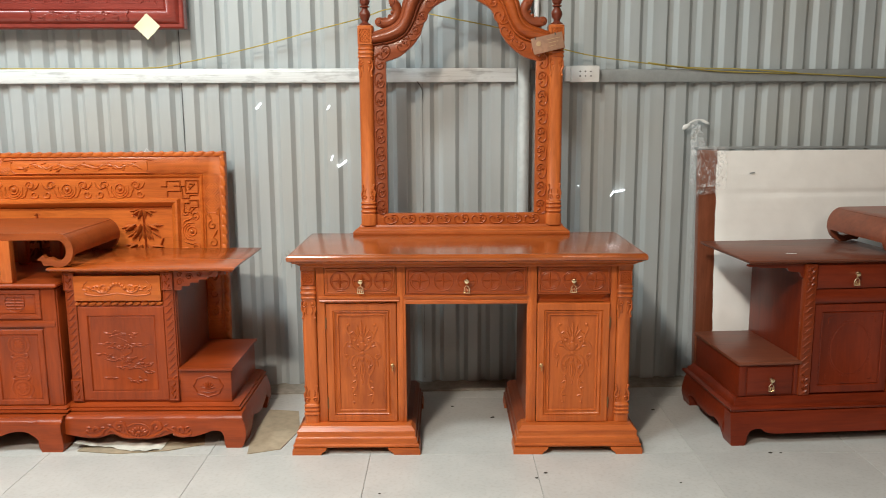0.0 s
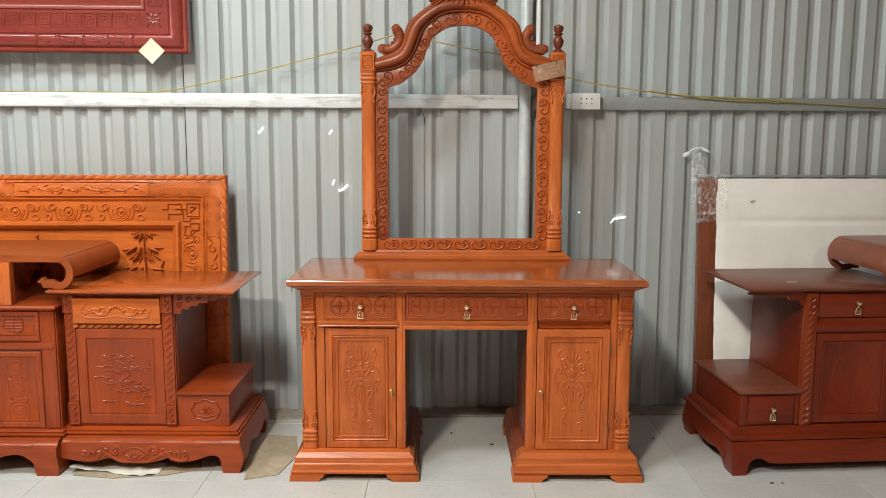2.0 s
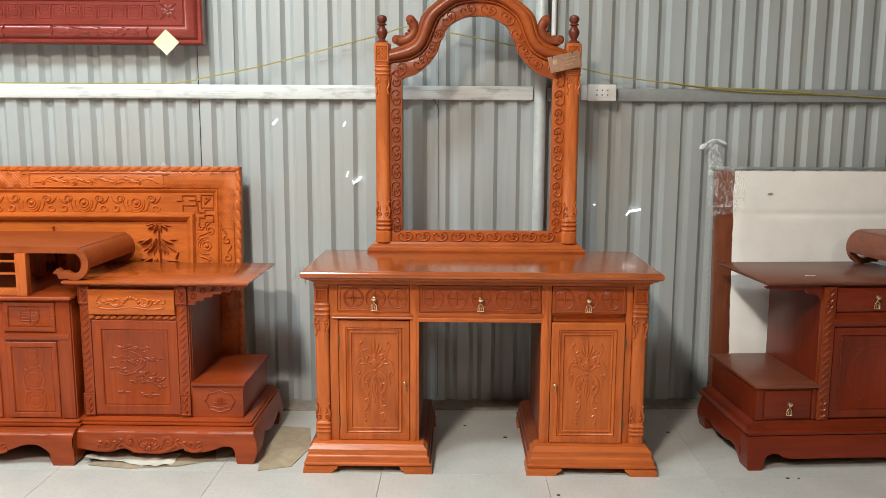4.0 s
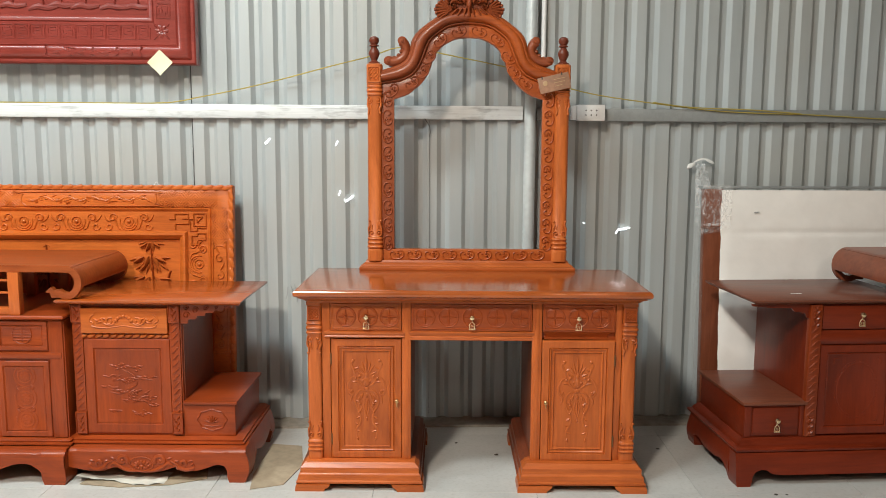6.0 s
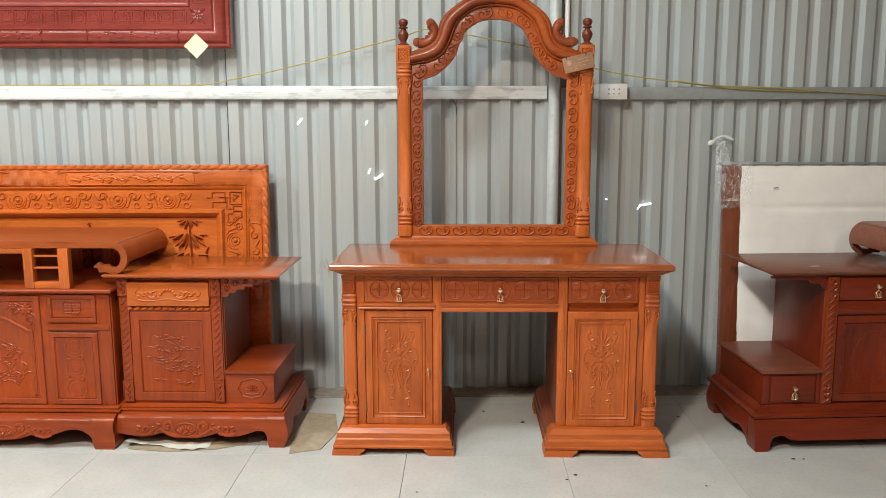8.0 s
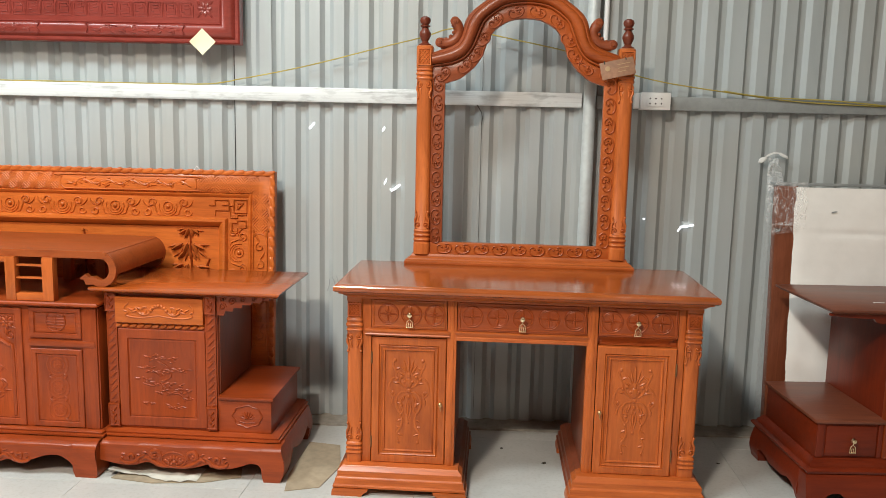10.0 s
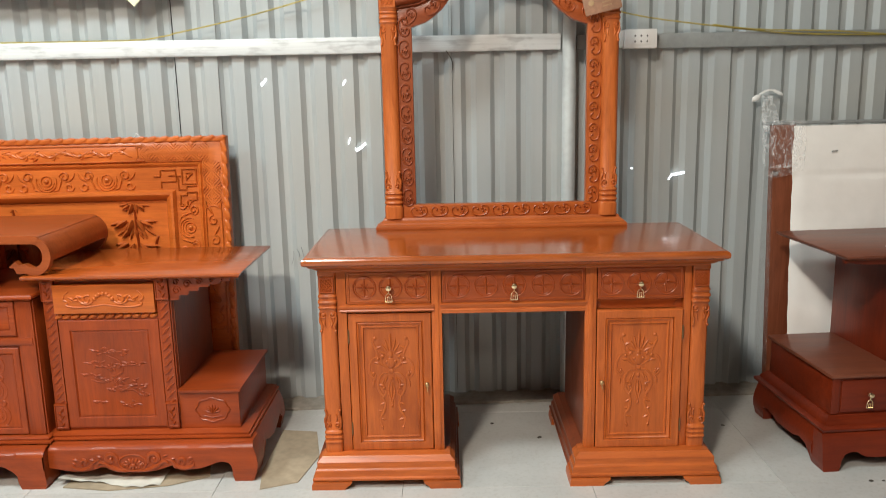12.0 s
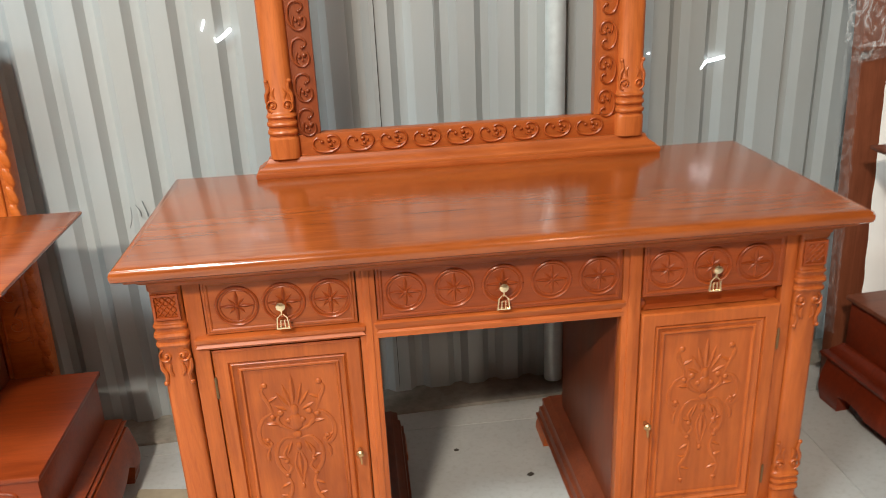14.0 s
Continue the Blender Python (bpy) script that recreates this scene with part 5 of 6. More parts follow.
relief(bm, arch_line, 0.016, 0.007, CF + 0.006, 1.0)
for x, z, r in ((-1.862, 0.548, 0.026), (-1.912, 0.562, 0.018), (-2.062, 0.548, 0.026)):
    flower(bm, x, z, r, CF + 0.006, 8, 0, 0.005)
    for a in range(15, 375, 60):
        leaf(bm, x + r * math.cos(radians(a)), z + 0.8 * r * math.sin(radians(a)), a + 20, r * 1.1, r * 0.6, 0.004, CF + 0.006)
relief(bm, spiral(-1.848, 0.500, 0.018, 0.004, 90, 480, 16), 0.005, 0.004, CF + 0.006, 0.6)
relief(bm, spiral(-2.076, 0.500, 0.018, 0.004, 90, -300, 16), 0.005, 0.004, CF + 0.006, 0.6)
bouquet(bm, -1.962, 0.32, 0.19, 0.22, CF + 0.006, 8, 18)
part("flower_carving", bm, RED_Z, d)
bm = stack(new_bm(), -2.70, -1.525, CF, 3.39, [(0.014, 0.132), (0.022, 0.137), (0.022, 0.143), (0.014, 0.146), (0.016, 0.152), (0.006, 0.158)])
part("base_moulding", bm, RED_X, unit)
apron = [(-2.70, 0.045), (-2.1, 0.040), (-1.95, 0.038), (-1.88, 0.046), (-1.84, 0.060), (-1.80, 0.052), (-1.76, 0.058), (-1.70, 0.080), (-1.65, 0.084), (-1.620, 0.070), (-1.597, 0.048), (-1.590, 0.0), (-1.513, 0.0), (-1.511, 0.05), (-1.5105, 0.12)]
ap = part("apron", bulged_apron(new_bm(), smooth_path(apron, 2), 0.132, 2.946, 2.99, 0.062, True), RED_X, unit, "scalloped apron with a curved foot")
apron_scroll(ap, -1.95, 0.077, 0.42, 0.066, 2.946, 0.062)

rack = thing("shelf_stand", "open wooden stand with thin slats under the scroll shelf", "stand", (-1.9, 3.0, 0.632))
for x0, x1 in ((-1.716, -1.675), (-1.853, -1.816), (-2.24, -2.20)):
    part("post", box(new_bm(), x0, x1, 2.958, 2.992, 0.6325, 0.7915, 0.003), DESK_Z, rack)
    part("post", box(new_bm(), x0, x1, 3.345, 3.375, 0.6325, 0.7915, 0.003), DESK_Z, rack)
part("rail", box(new_bm(), -1.8158, -1.7162, 2.960, 2.990, 0.6328, 0.660, 0.003), DESK_X, rack)
part("rail", box(new_bm(), -2.1998, -1.8532, 2.962, 2.988, 0.771, 0.7905, 0.003), DESK_X, rack)
for z in (0.711, 0.757):
    part("slat", box(new_bm(), -1.8158, -1.7162, 2.966, 2.984, z, z + 0.007, 0.002), DESK_X, rack)
scroll_shelf("long wooden shelf with a rolled scroll end", -1.448, -2.70, 0.818, 0.690, 2.968, 3.405, SHELF_X, 0.95)

# ---- carved panel leaning on the wall ----
board = on_wall(thing("carved_panel", "large carved orange wooden panel leaning on the steel wall", "carved panel", (-1.026, 3.475, 0), turn=(-4.2, 0, 0)))
BW, BH = 1.87, 1.090
bm = new_bm()
hollow_frame(bm, -BW, 0, 0, BH, [(0.0, 0.034), (0.0, -0.002), (0.004, -0.008), (0.018, -0.008), (0.020, -0.003), (0.030, -0.008), (0.060, -0.011), (0.092, -0.006), (0.095, -0.001), (0.100, -0.008), (0.107, -0.004), (0.112, 0.002), (0.196, 0.002), (0.199, -0.004), (0.206, -0.014), (0.214, -0.015), (0.230, -0.004), (0.236, 0.010)])
part("frame", bm, ORANGE_X, board, "stepped carved frame")
part("backing", box(new_bm(), -BW + 0.236, -0.236, 0.010, 0.030, 0.236, BH - 0.236, 0), ORANGE_X, board)
bm = new_bm()
rope(bm, -BW, 0.0, BH - 0.009, 0.020, -0.008, 0.042, 20)
rope_up(bm, -0.009, 0.02, BH - 0.02, 0.020, -0.008, 0.042, 20)
part("rope_edge", bm, ORANGE_X, board)
for lo, hi in ((-0.318, -0.066), (-1.170, -0.905)):
    bm = new_bm()
    basket(bm, lo, hi, BH - 0.090, BH - 0.028, -0.009)
    part("lattice_carving", bm, ORANGE_X, board)
bm = new_bm()
basket(bm, -0.090, -0.028, BH - 0.255, BH - 0.095, -0.009)
part("lattice_carving", bm, ORANGE_X, board)


def cartouche(bm, x0, x1, z0, z1, y):
    c = min(x1 - x0, z1 - z0) * 0.28
    line = [(x0 + c, z0), (x1 - c, z0), (x1 - 0.4 * c, z0 + 0.5 * c), (x1, z0 + c), (x1, z1 - c), (x1 - 0.4 * c, z1 - 0.5 * c), (x1 - c, z1), (x0 + c, z1), (x0 + 0.4 * c, z1 - 0.5 * c), (x0, z1 - c), (x0, z0 + c), (x0 + 0.4 * c, z0 + 0.5 * c), (x0 + c, z0)]
    relief(bm, smooth_path(line, 3), 0.006, 0.004, y, 1.0)


for x0, x1 in ((-0.895, -0.326), (-1.82, -1.18)):
    bm = new_bm()
    cartouche(bm, x0, x1, BH - 0.088, BH - 0.030, -0.009)
    cloud_band(bm, x0 + 0.03, x1 - 0.03, BH - 0.059, 0.046, -0.009, 4, 0.005)
    part("cloud_carving", bm, ORANGE_X, board)
bm = new_bm()
cartouche(bm, -0.088, -0.030, 0.36, BH - 0.262, -0.009)
for k in range(6):
    z = 0.40 + 0.075 * k
    relief(bm, spiral(-0.059, z, 0.020, 0.004, 90, 480 if k % 2 else -300, 16), 0.008, 0.006, -0.010, 0.6)
    leaf(bm, -0.059, z + 0.02, 60 + 60 * (k % 2), 0.04, 0.014, 0.006, -0.010)
part("cloud_carving", bm, ORANGE_X, board)
bm = new_bm()
relief(bm, spiral(0, 0.002, 0.037, 0.037, 160, 380, 24), 0.006, 0.0050, 0, 0.7)
relief(bm, spiral(0, 0.002, 0.028, 0.028, 190, 350, 18), 0.005, 0.0040, 0, 0.7)
relief(bm, spiral(0, 0.004, 0.019, 0.019, 0, 359, 24), 0.005, 0.0045, 0, 0.9)
dome(bm, 0, 0.004, 0.010, 0.010, 0.008, 0)
for m in (1, -1):
    relief(bm, [(m * a, b) for a, b in spiral(0.067, 0.019, 0.019, 0.005, 180, -250, 20)], 0.0085, 0.0060, 0, 0.5)
    relief(bm, [(m * a, b) for a, b in spiral(0.084, -0.019, 0.018, 0.005, 0, -380, 18)], 0.0085, 0.0060, 0, 0.5)
    relief(bm, [(m * a, b) for a, b in smooth_path([(0.026, -0.034), (0.044, -0.026), (0.050, -0.010), (0.056, 0.006), (0.049, 0.020)], 6)], 0.007, 0.0055, 0, 0.4)
    relief(bm, [(m * a, b) for a, b in smooth_path([(0.070, 0.001), (0.088, 0.006), (0.100, 0.018), (0.106, 0.032)], 6)], 0.006, 0.0050, 0, 0.4)
scroll_mesh = finish(bm, "scroll_carving", ORANGE_X)
for k in range(7):
    piece("scroll_carving", scroll_mesh, board, (-0.449 - 0.2225 * k, 0.002, BH - 0.159))
for k in range(3):
    piece("scroll_carving", scroll_mesh, board, (-0.154, 0.002, BH - 0.341 - 0.2225 * k), turn=90)
bm = new_bm()
# square key pattern that turns the corner of the border
for line in ([(-0.275, -0.146), (-0.251, -0.146), (-0.251, -0.123), (-0.194, -0.123), (-0.194, -0.144), (-0.221, -0.144)],
             [(-0.249, -0.190), (-0.249, -0.166), (-0.192, -0.166), (-0.192, -0.146), (-0.174, -0.146)],
             [(-0.171, -0.121), (-0.118, -0.121), (-0.118, -0.175), (-0.171, -0.175), (-0.171, -0.121)],
             [(-0.156, -0.136), (-0.132, -0.136), (-0.156, -0.160), (-0.156, -0.146)],
             [(-0.186, -0.156), (-0.186, -0.196), (-0.156, -0.196), (-0.156, -0.184), (-0.118, -0.184)],
             [(-0.178, -0.218), (-0.156, -0.218), (-0.156, -0.207), (-0.120, -0.207), (-0.120, -0.236), (-0.152, -0.236)],
             [(-0.180, -0.216), (-0.180, -0.258), (-0.156, -0.258), (-0.156, -0.240)]):
    for a, b in zip(line, line[1:]):
        relief(bm, [a, ((a[0] + b[0]) / 2, (a[1] + b[1]) / 2), b], 0.007, 0.006, 0.002, 0.95)
for v in bm.verts:
    v.co.z += BH
part("fret_corner", bm, ORANGE_X, board)
drooping = finish(leaf(new_bm(), 0, 0, 0, 0.050, 0.019, 0.011, 0), "leaf", DESK_X)
for cx, top, seed in ((-0.358, BH - 0.245, 2), (-0.592, BH - 0.285, 5), (-0.806, BH - 0.254, 6)):
    rng = random.Random(seed)
    bm = relief(new_bm(), smooth_path([(cx + 0.012, top - 0.22), (cx + 0.006, top - 0.12), (cx, top - 0.004)], 4), 0.010, 0.012, 0.010)
    stalk = part("bamboo_stalk", bm, RED_X, board, "dark carved bamboo with drooping leaves")
    for drop, n, size, spread, wide in ((0.0, 9, 0.80, 84, 0.022) if cx > -0.5 else (0.0, 3, 0.30, 50, 0.004), (0.060 if cx > -0.5 else 0.085, 9, 1.05, 84, 0.042), (0.088, 7, 0.95, 58, 0.036), (0.150, 8, 1.0, 80, 0.040)):
        for k in range(n):
            u = 2 * k / (n - 1) - 1
            a = -90 + spread * u + rng.uniform(-8, 8)
            piece("leaf", drooping, stalk, (cx + wide * u * rng.uniform(0.55, 1.0), 0.010 - 0.009 * (k % 2), top - drop - 0.010 * abs(u) * rng.random()), turn=-a, scale=size * rng.uniform(0.85, 1.1))
    bm = relief(new_bm(), smooth_path([(cx + 0.080, top - 0.20), (cx + 0.072, top - 0.16), (cx + 0.084, top - 0.125)], 4), 0.012, 0.012, 0.010)
    part("shoot", bm, RED_X, stalk)
hook = tube(new_bm(), [(-0.345, 0.02, BH), (-0.335, 0.02, BH + 0.016), (-0.322, 0.02, BH + 0.002)], 0.002, 6)
part("hanging_hook", hook, STEEL, board)

# ---- red lacquered relief picture on the wall ----
pic = on_wall(thing("relief_picture", "red lacquered carved wooden relief picture hung on the wall", "picture", (-1.85, 3.58, 1.597)))
PX0, PX1, PZ0, PZ1 = -2.664, -1.166, 1.599, 2.432
bm = new_bm()
hollow_frame(bm, PX0, PX1, PZ0, PZ1, [(0, 3.606), (0, 3.556), (0.006, 3.551), (0.018, 3.553), (0.022, 3.548), (0.034, 3.538), (0.050, 3.534), (0.066, 3.540), (0.074, 3.552), (0.078, 3.549), (0.082, 3.554), (0.172, 3.556), (0.176, 3.551), (0.186, 3.553), (0.200, 3.566), (0.205, 3.566)])
part("frame", bm, LACQUER, pic, "moulded red frame")
part("backing", box(new_bm(), PX0 + 0.205, PX1 - 0.205, 3.5665, 3.60, PZ0 + 0.205, PZ1 - 0.205, 0), LACQUER, pic)


def fret_key(bm, x, z, s, y, up=True):
    lines = ([(0, -1), (0, 1), (1.75, 1), (1.75, 0.62)], [(2.02, 0.7), (2.02, -1), (0.32, -1), (0.32, -0.62)], [(0.36, 0.62), (0.36, -0.28), (0.80, -0.28)], [(0.72, 0.62), (1.40, 0.62), (1.40, 0.18), (0.80, 0.18)], [(0.70, -0.62), (1.66, -0.62), (1.66, 0.28), (1.30, 0.28)])
    for line in lines:
        for a, b in zip(line, line[1:]):
            pts = [a, ((a[0] + b[0]) / 2, (a[1] + b[1]) / 2), b]
            relief(bm, [(x + s * p, z + s * q) if up else (x - s * q, z + s * p) for p, q in pts], s * 0.15, 0.0022, y, 0.95)


bm = new_bm()
for k in range(20):
    fret_key(bm, PX1 - 0.246 - 0.0625 * k, PZ0 + 0.131, 0.0285, 3.555)
for k in range(9):
    fret_key(bm, PX1 - 0.131, PZ0 + 0.190 + 0.0625 * k, 0.0285, 3.555, False)
flower(bm, PX1 - 0.140, PZ0 + 0.134, 0.030, 3.555, 7, 10, 0.004)
for a in (45, 135, 225, 315):
    leaf(bm, PX1 - 0.140 + 0.026 * math.cos(radians(a)), PZ0 + 0.134 + 0.026 * math.sin(radians(a)), a, 0.022, 0.014, 0.004, 3.555)
part("fret_border", bm, LACQUER, pic)
for x0, x1 in ((-1.782, -1.390), (-2.375, -1.983)):
    bm = new_bm()
    for e, s in ((x0, -1), (x1, 1)):
        relief(bm, [(e + s * a, PZ0 + 0.05 + b) for a, b in smooth_path([(-0.014, -0.026), (0.004, -0.018), (-0.004, 0.0), (0.004, 0.018), (-0.014, 0.026)], 4)], 0.004, 0.004, 3.536, 0.8)
    cloud_band(bm, x0 + 0.02, x1 - 0.02, PZ0 + 0.05, 0.044, 3.5370, 7, 0.0036)
    part("vine_carving", bm, LACQUER, pic)
bm = new_bm()
rng = random.Random(12)
for k in range(9):
    x = PX1 - 0.24 - 0.10 * k + rng.uniform(-0.02, 0.02)
    z = PZ0 + 0.222 + rng.uniform(0, 0.01)
    relief(bm, smooth_path([(x - 0.06, z), (x - 0.02, z + 0.012), (x + 0.02, z + 0.006), (x + 0.06, z + 0.012)], 4), 0.026, 0.010, 3.566)
    relief(bm, smooth_path([(x, z), (x + 0.004, z + 0.03), (x - 0.006, z + 0.07)], 4), 0.007, 0.008, 3.566)
    for a in (10, 50, 90, 130, 170, 215, -35):
        leaf(bm, x - 0.004, z + 0.06, a + rng.uniform(-10, 10), 0.032, 0.009, 0.008, 3.564)
part("landscape_carving", bm, LACQUER, pic, "raised trees and ground")
note = box(new_bm(), -0.0375, 0.0375, -0.0008, 0.0008, -0.0375, 0.0375, 0)
bmesh.ops.subdivide_edges(note, edges=note.edges, cuts=3, use_grid_fill=True)
for v in note.verts:
    v.co.y -= 0.006 * (v.co.x / 0.0375) ** 2 * (1 if v.co.z < 0 else 0.3)
bmesh.ops.transform(note, matrix=Matrix.Translation((-1.311, 3.533, 1.604)) @ pose(0, 0, 0, 0, 44, 0), verts=note.verts)
on_wall(single("paper_note", note, PAPER, "square yellowish paper note stuck on the red frame", "paper note", (-1.311, 3.533, 1.604)))

# ---- dark cabinet on the other side ----
RF = 2.985
SPIN = 4.5
cab = thing("side_cabinet", "dark maroon wooden side cabinet with a low drawer step", "cabinet", (1.03, 2.98, 0), spin=SPIN)
part("body", box(new_bm(), 1.276, 1.665, RF + 0.0072, 3.430, 0.172, 0.683, 0.003), MAROON_Z, cab)
bm = stack(new_bm(), 1.043, 1.700, 2.966, 3.432, [(-0.024, 0.683), (-0.014, 0.686), (-0.002, 0.694), (0.0, 0.697), (0.0, 0.7005), (-0.002, 0.702)])
part("top", bm, MAROON_TOP, cab, "thin dull overhanging top")
part("bracket", prism(new_bm(), [(1.05, 0.683), (1.2755, 0.683), (1.2755, 0.625), (1.262, 0.630), (1.25, 0.650), (1.21, 0.655), (1.20, 0.668), (1.12, 0.670), (1.05, 0.676)], RF + 0.006, RF + 0.020), MAROON_X, cab)
part("bracket", prism_x(new_bm(), [(3.02, 0.683), (3.39, 0.683), (3.39, 0.655), (3.34, 0.668), (3.1, 0.672)], 1.258, 1.2755), MAROON_X, cab)
for x in (1.291, 1.645):
    p = part("pillar", rope_pillar(new_bm(), x, 0.0225, RF - 0.008, RF + 0.0195, 0.173, 0.6825, 0.0017), MAROON_ROPE, cab, "redder pillar with a carved rope")
    for q in (0.182, 0.600):
        bm = new_bm()
        for k in range(6):
            leaf(bm, x, q + 0.012 * k, 50 + 80 * (k % 2), 0.020, 0.011, 0.005, RF - 0.009)
        part("leaf_carving", bm, MAROON_ROPE, p)
d = part("drawer", box(new_bm(), 1.318, 1.622, RF - 0.003, RF + 0.02, 0.588, 0.677, 0.003), MAROON_X, cab)
piece("pull", pull_mesh, d, (1.462, RF - 0.005, 0.646), "hanging brass pull")
part("rail", stack(new_bm(), 1.318, 1.622, RF, RF + 0.02, [(0.0, 0.530), (0.006, 0.536), (0.010, 0.550), (0.006, 0.566), (0.0, 0.584)], False), MAROON_X, cab)
d = panel_door(cab, 1.318, 1.622, 0.178, 0.526, RF - 0.001, 0.028, MAROON_Z, "door with a carved oval medallion")
bm = new_bm()
relief(bm, [(1.470 + 0.076 * math.cos(2 * math.pi * k / 40), 0.350 + 0.100 * math.sin(2 * math.pi * k / 40)) for k in range(41)], 0.004, 0.0006, RF + 0.005, 1.0)
for k in range(44):
    a = 2 * math.pi * k / 44
    dome(bm, 1.470 + 0.084 * math.cos(a), 0.350 + 0.110 * math.sin(a), 0.0034, 0.0034, 0.0013, RF + 0.005, 0, 6)
for m in (1, -1):
    for q in (1, -1):
        relief(bm, [(1.470 + m * 0.078, 0.350 + q * 0.122), (1.470 + m * 0.092, 0.350 + q * 0.122), (1.470 + m * 0.092, 0.350 + q * 0.100)], 0.005, 0.0012, RF + 0.005, 0.9)
part("medallion_carving", bm, MAROON_Z, d)
bm = new_bm()
lathe(bm, 0, 0, [(0.004, 0), (0.004, 0.01), (0.009, 0.014), (0.009, 0.019), (0.004, 0.023)], 12)
bmesh.ops.rotate(bm, verts=bm.verts, cent=(0, 0, 0), matrix=Matrix.Rotation(radians(90), 3, "X"))
piece("knob", finish(bm, "knob", BRASS), d, (1.606, RF - 0.002, 0.365), "small brass knob")
part("step", box(new_bm(), 1.036, 1.2755, RF + 0.002, 3.405, 0.172, 0.298, 0.003), MAROON_X, cab, "low step box")
part("step_top", box(new_bm(), 1.026, 1.2755, RF - 0.012, 3.415, 0.2983, 0.311, 0.003), MAROON_TOP, cab)
part("step_edge", box(new_bm(), 1.036, 1.062, RF - 0.003, RF + 0.004, 0.174, 0.296, 0.002), MAROON_Z, cab)
d = part("step_drawer", box(new_bm(), 1.068, 1.245, RF - 0.004, RF + 0.004, 0.180, 0.288, 0.003), MAROON_X, cab)
piece("pull", pull_mesh, d, (1.156, RF - 0.006, 0.242), "hanging brass pull")
part("step_edge", box(new_bm(), 1.251, 1.2680, RF - 0.003, RF + 0.004, 0.174, 0.296, 0.002), MAROON_Z, cab)
bm = stack(new_bm(), 1.034, 1.668, RF, 3.405, [(0.030, 0.124), (0.038, 0.128), (0.040, 0.136), (0.036, 0.141), (0.024, 0.145), (0.022, 0.152), (0.010, 0.164), (0.004, 0.172)])
part("base_moulding", bm, MAROON_X, cab)
foot = [(0.992, 0.030), (0.993, 0.004), (0.996, 0.0), (1.046, 0.0), (1.052, 0.014), (1.056, 0.036), (1.068, 0.054), (1.090, 0.062), (1.112, 0.060), (1.124, 0.050), (1.140, 0.044), (1.17, 0.041), (1.690, 0.040)]
part("apron", bulged_apron(new_bm(), foot, 0.124, 2.957, 2.998, 0.036, "flare"), MAROON_X, cab, "plain apron with a flared foot")
side = [(2.9985, 0.0), (3.010, 0.0), (3.020, 0.03), (3.04, 0.052), (3.08, 0.058), (3.12, 0.046), (3.24, 0.042), (3.27, 0.055), (3.31, 0.060), (3.345, 0.05), (3.355, 0.0), (3.425, 0.0)]
part("side_apron", bulged_side(new_bm(), side, 0.124, 1.000, 1.036, 0.018), MAROON_X, cab)

unit = thing("low_cabinet", "dark maroon wooden low cabinet beside the side cabinet", "cabinet", (1.03, 2.98, 0), spin=SPIN)
part("body", box(new_bm(), 1.697, 2.70, 2.969, 3.400, 0.172, 0.622, 0.003), MAROON_Z, unit)
part("top", stack(new_bm(), 1.715, 2.70, 2.966, 3.39, [(0.0, 0.6225), (0.014, 0.628), (0.018, 0.636), (0.014, 0.640)]), MAROON_TOP, unit)
for x0 in (1.735, 1.975, 2.215):
    panel_door(unit, x0, x0 + 0.22, 0.18, 0.60, 2.960, 0.03, MAROON_Z)
part("base_moulding", stack(new_bm(), 1.699, 2.70, 2.96, 3.40, [(0.014, 0.124), (0.024, 0.128), (0.024, 0.140), (0.012, 0.150), (0.006, 0.162), (0.002, 0.172)]), MAROON_X, unit)
part("apron", bulged_apron(new_bm(), [(1.6925, 0.0), (1.77, 0.0), (1.78, 0.03), (1.81, 0.044), (2.70, 0.042)], 0.124, 2.944, 2.985, 0.030, "flare"), MAROON_X, unit)
rack = thing("shelf_stand", "dark wooden stand under a scroll shelf", "stand", (1.03, 2.98, 0.64), spin=SPIN)
part("post", box(new_bm(), 1.86, 1.90, 3.04, 3.36, 0.640, 0.825, 0.003), MAROON_Z, rack)
part("post", box(new_bm(), 2.30, 2.34, 3.04, 3.36, 0.640, 0.825, 0.003), MAROON_Z, rack)
scroll_shelf("dark maroon wooden shelf with a rolled scroll end", 1.572, 2.70, 0.847, 0.7022, 2.985, 3.385, MAROON_ROLL, 0.95, SPIN)

# ---- wrapped panel leaning on the wall ----
wrap = on_wall(thing("wrapped_panel", "wooden panel wrapped in white foam and clear film", "wrapped panel", (1.012, 3.440, 0), turn=(-3.3, 0, 0)))
WW, WH = 1.75, 1.097
part("frame_edge", box(new_bm(), 0.012, 0.095, -0.002, 0.040, 0.0, WH - 0.0125, 0.004), WRAPPED_Z, wrap, "brown wooden frame edge")
part("frame_edge", box(new_bm(), 0.004, WW, -0.004, 0.095, WH - 0.012, WH, 0.003), STEEL_DULL, wrap, "grey top edge")
bm = new_bm()
nx, nz = 60, 120
left = [0.004 * noise.noise((j * 0.13, 0.5, 2.0)) for j in range(nz + 1)]
grid = [[bm.verts.new((0.086 + left[j] * (i == 0) + (WW - 0.086) * i / nx, -0.010 - 0.002 * noise.noise((i * 0.35, j * 0.1, 1.0)) + 0.004 * min(1.0, i / 8) * math.exp(-((j - 99.5) / 1.3) ** 2) - 0.0004 * noise.noise((i * 0.08, j * 0.9, 5.0)) + (0.008 if i == 0 else 0), (WH - 0.018) * j / nz)) for i in range(nx + 1)] for j in range(nz + 1)]
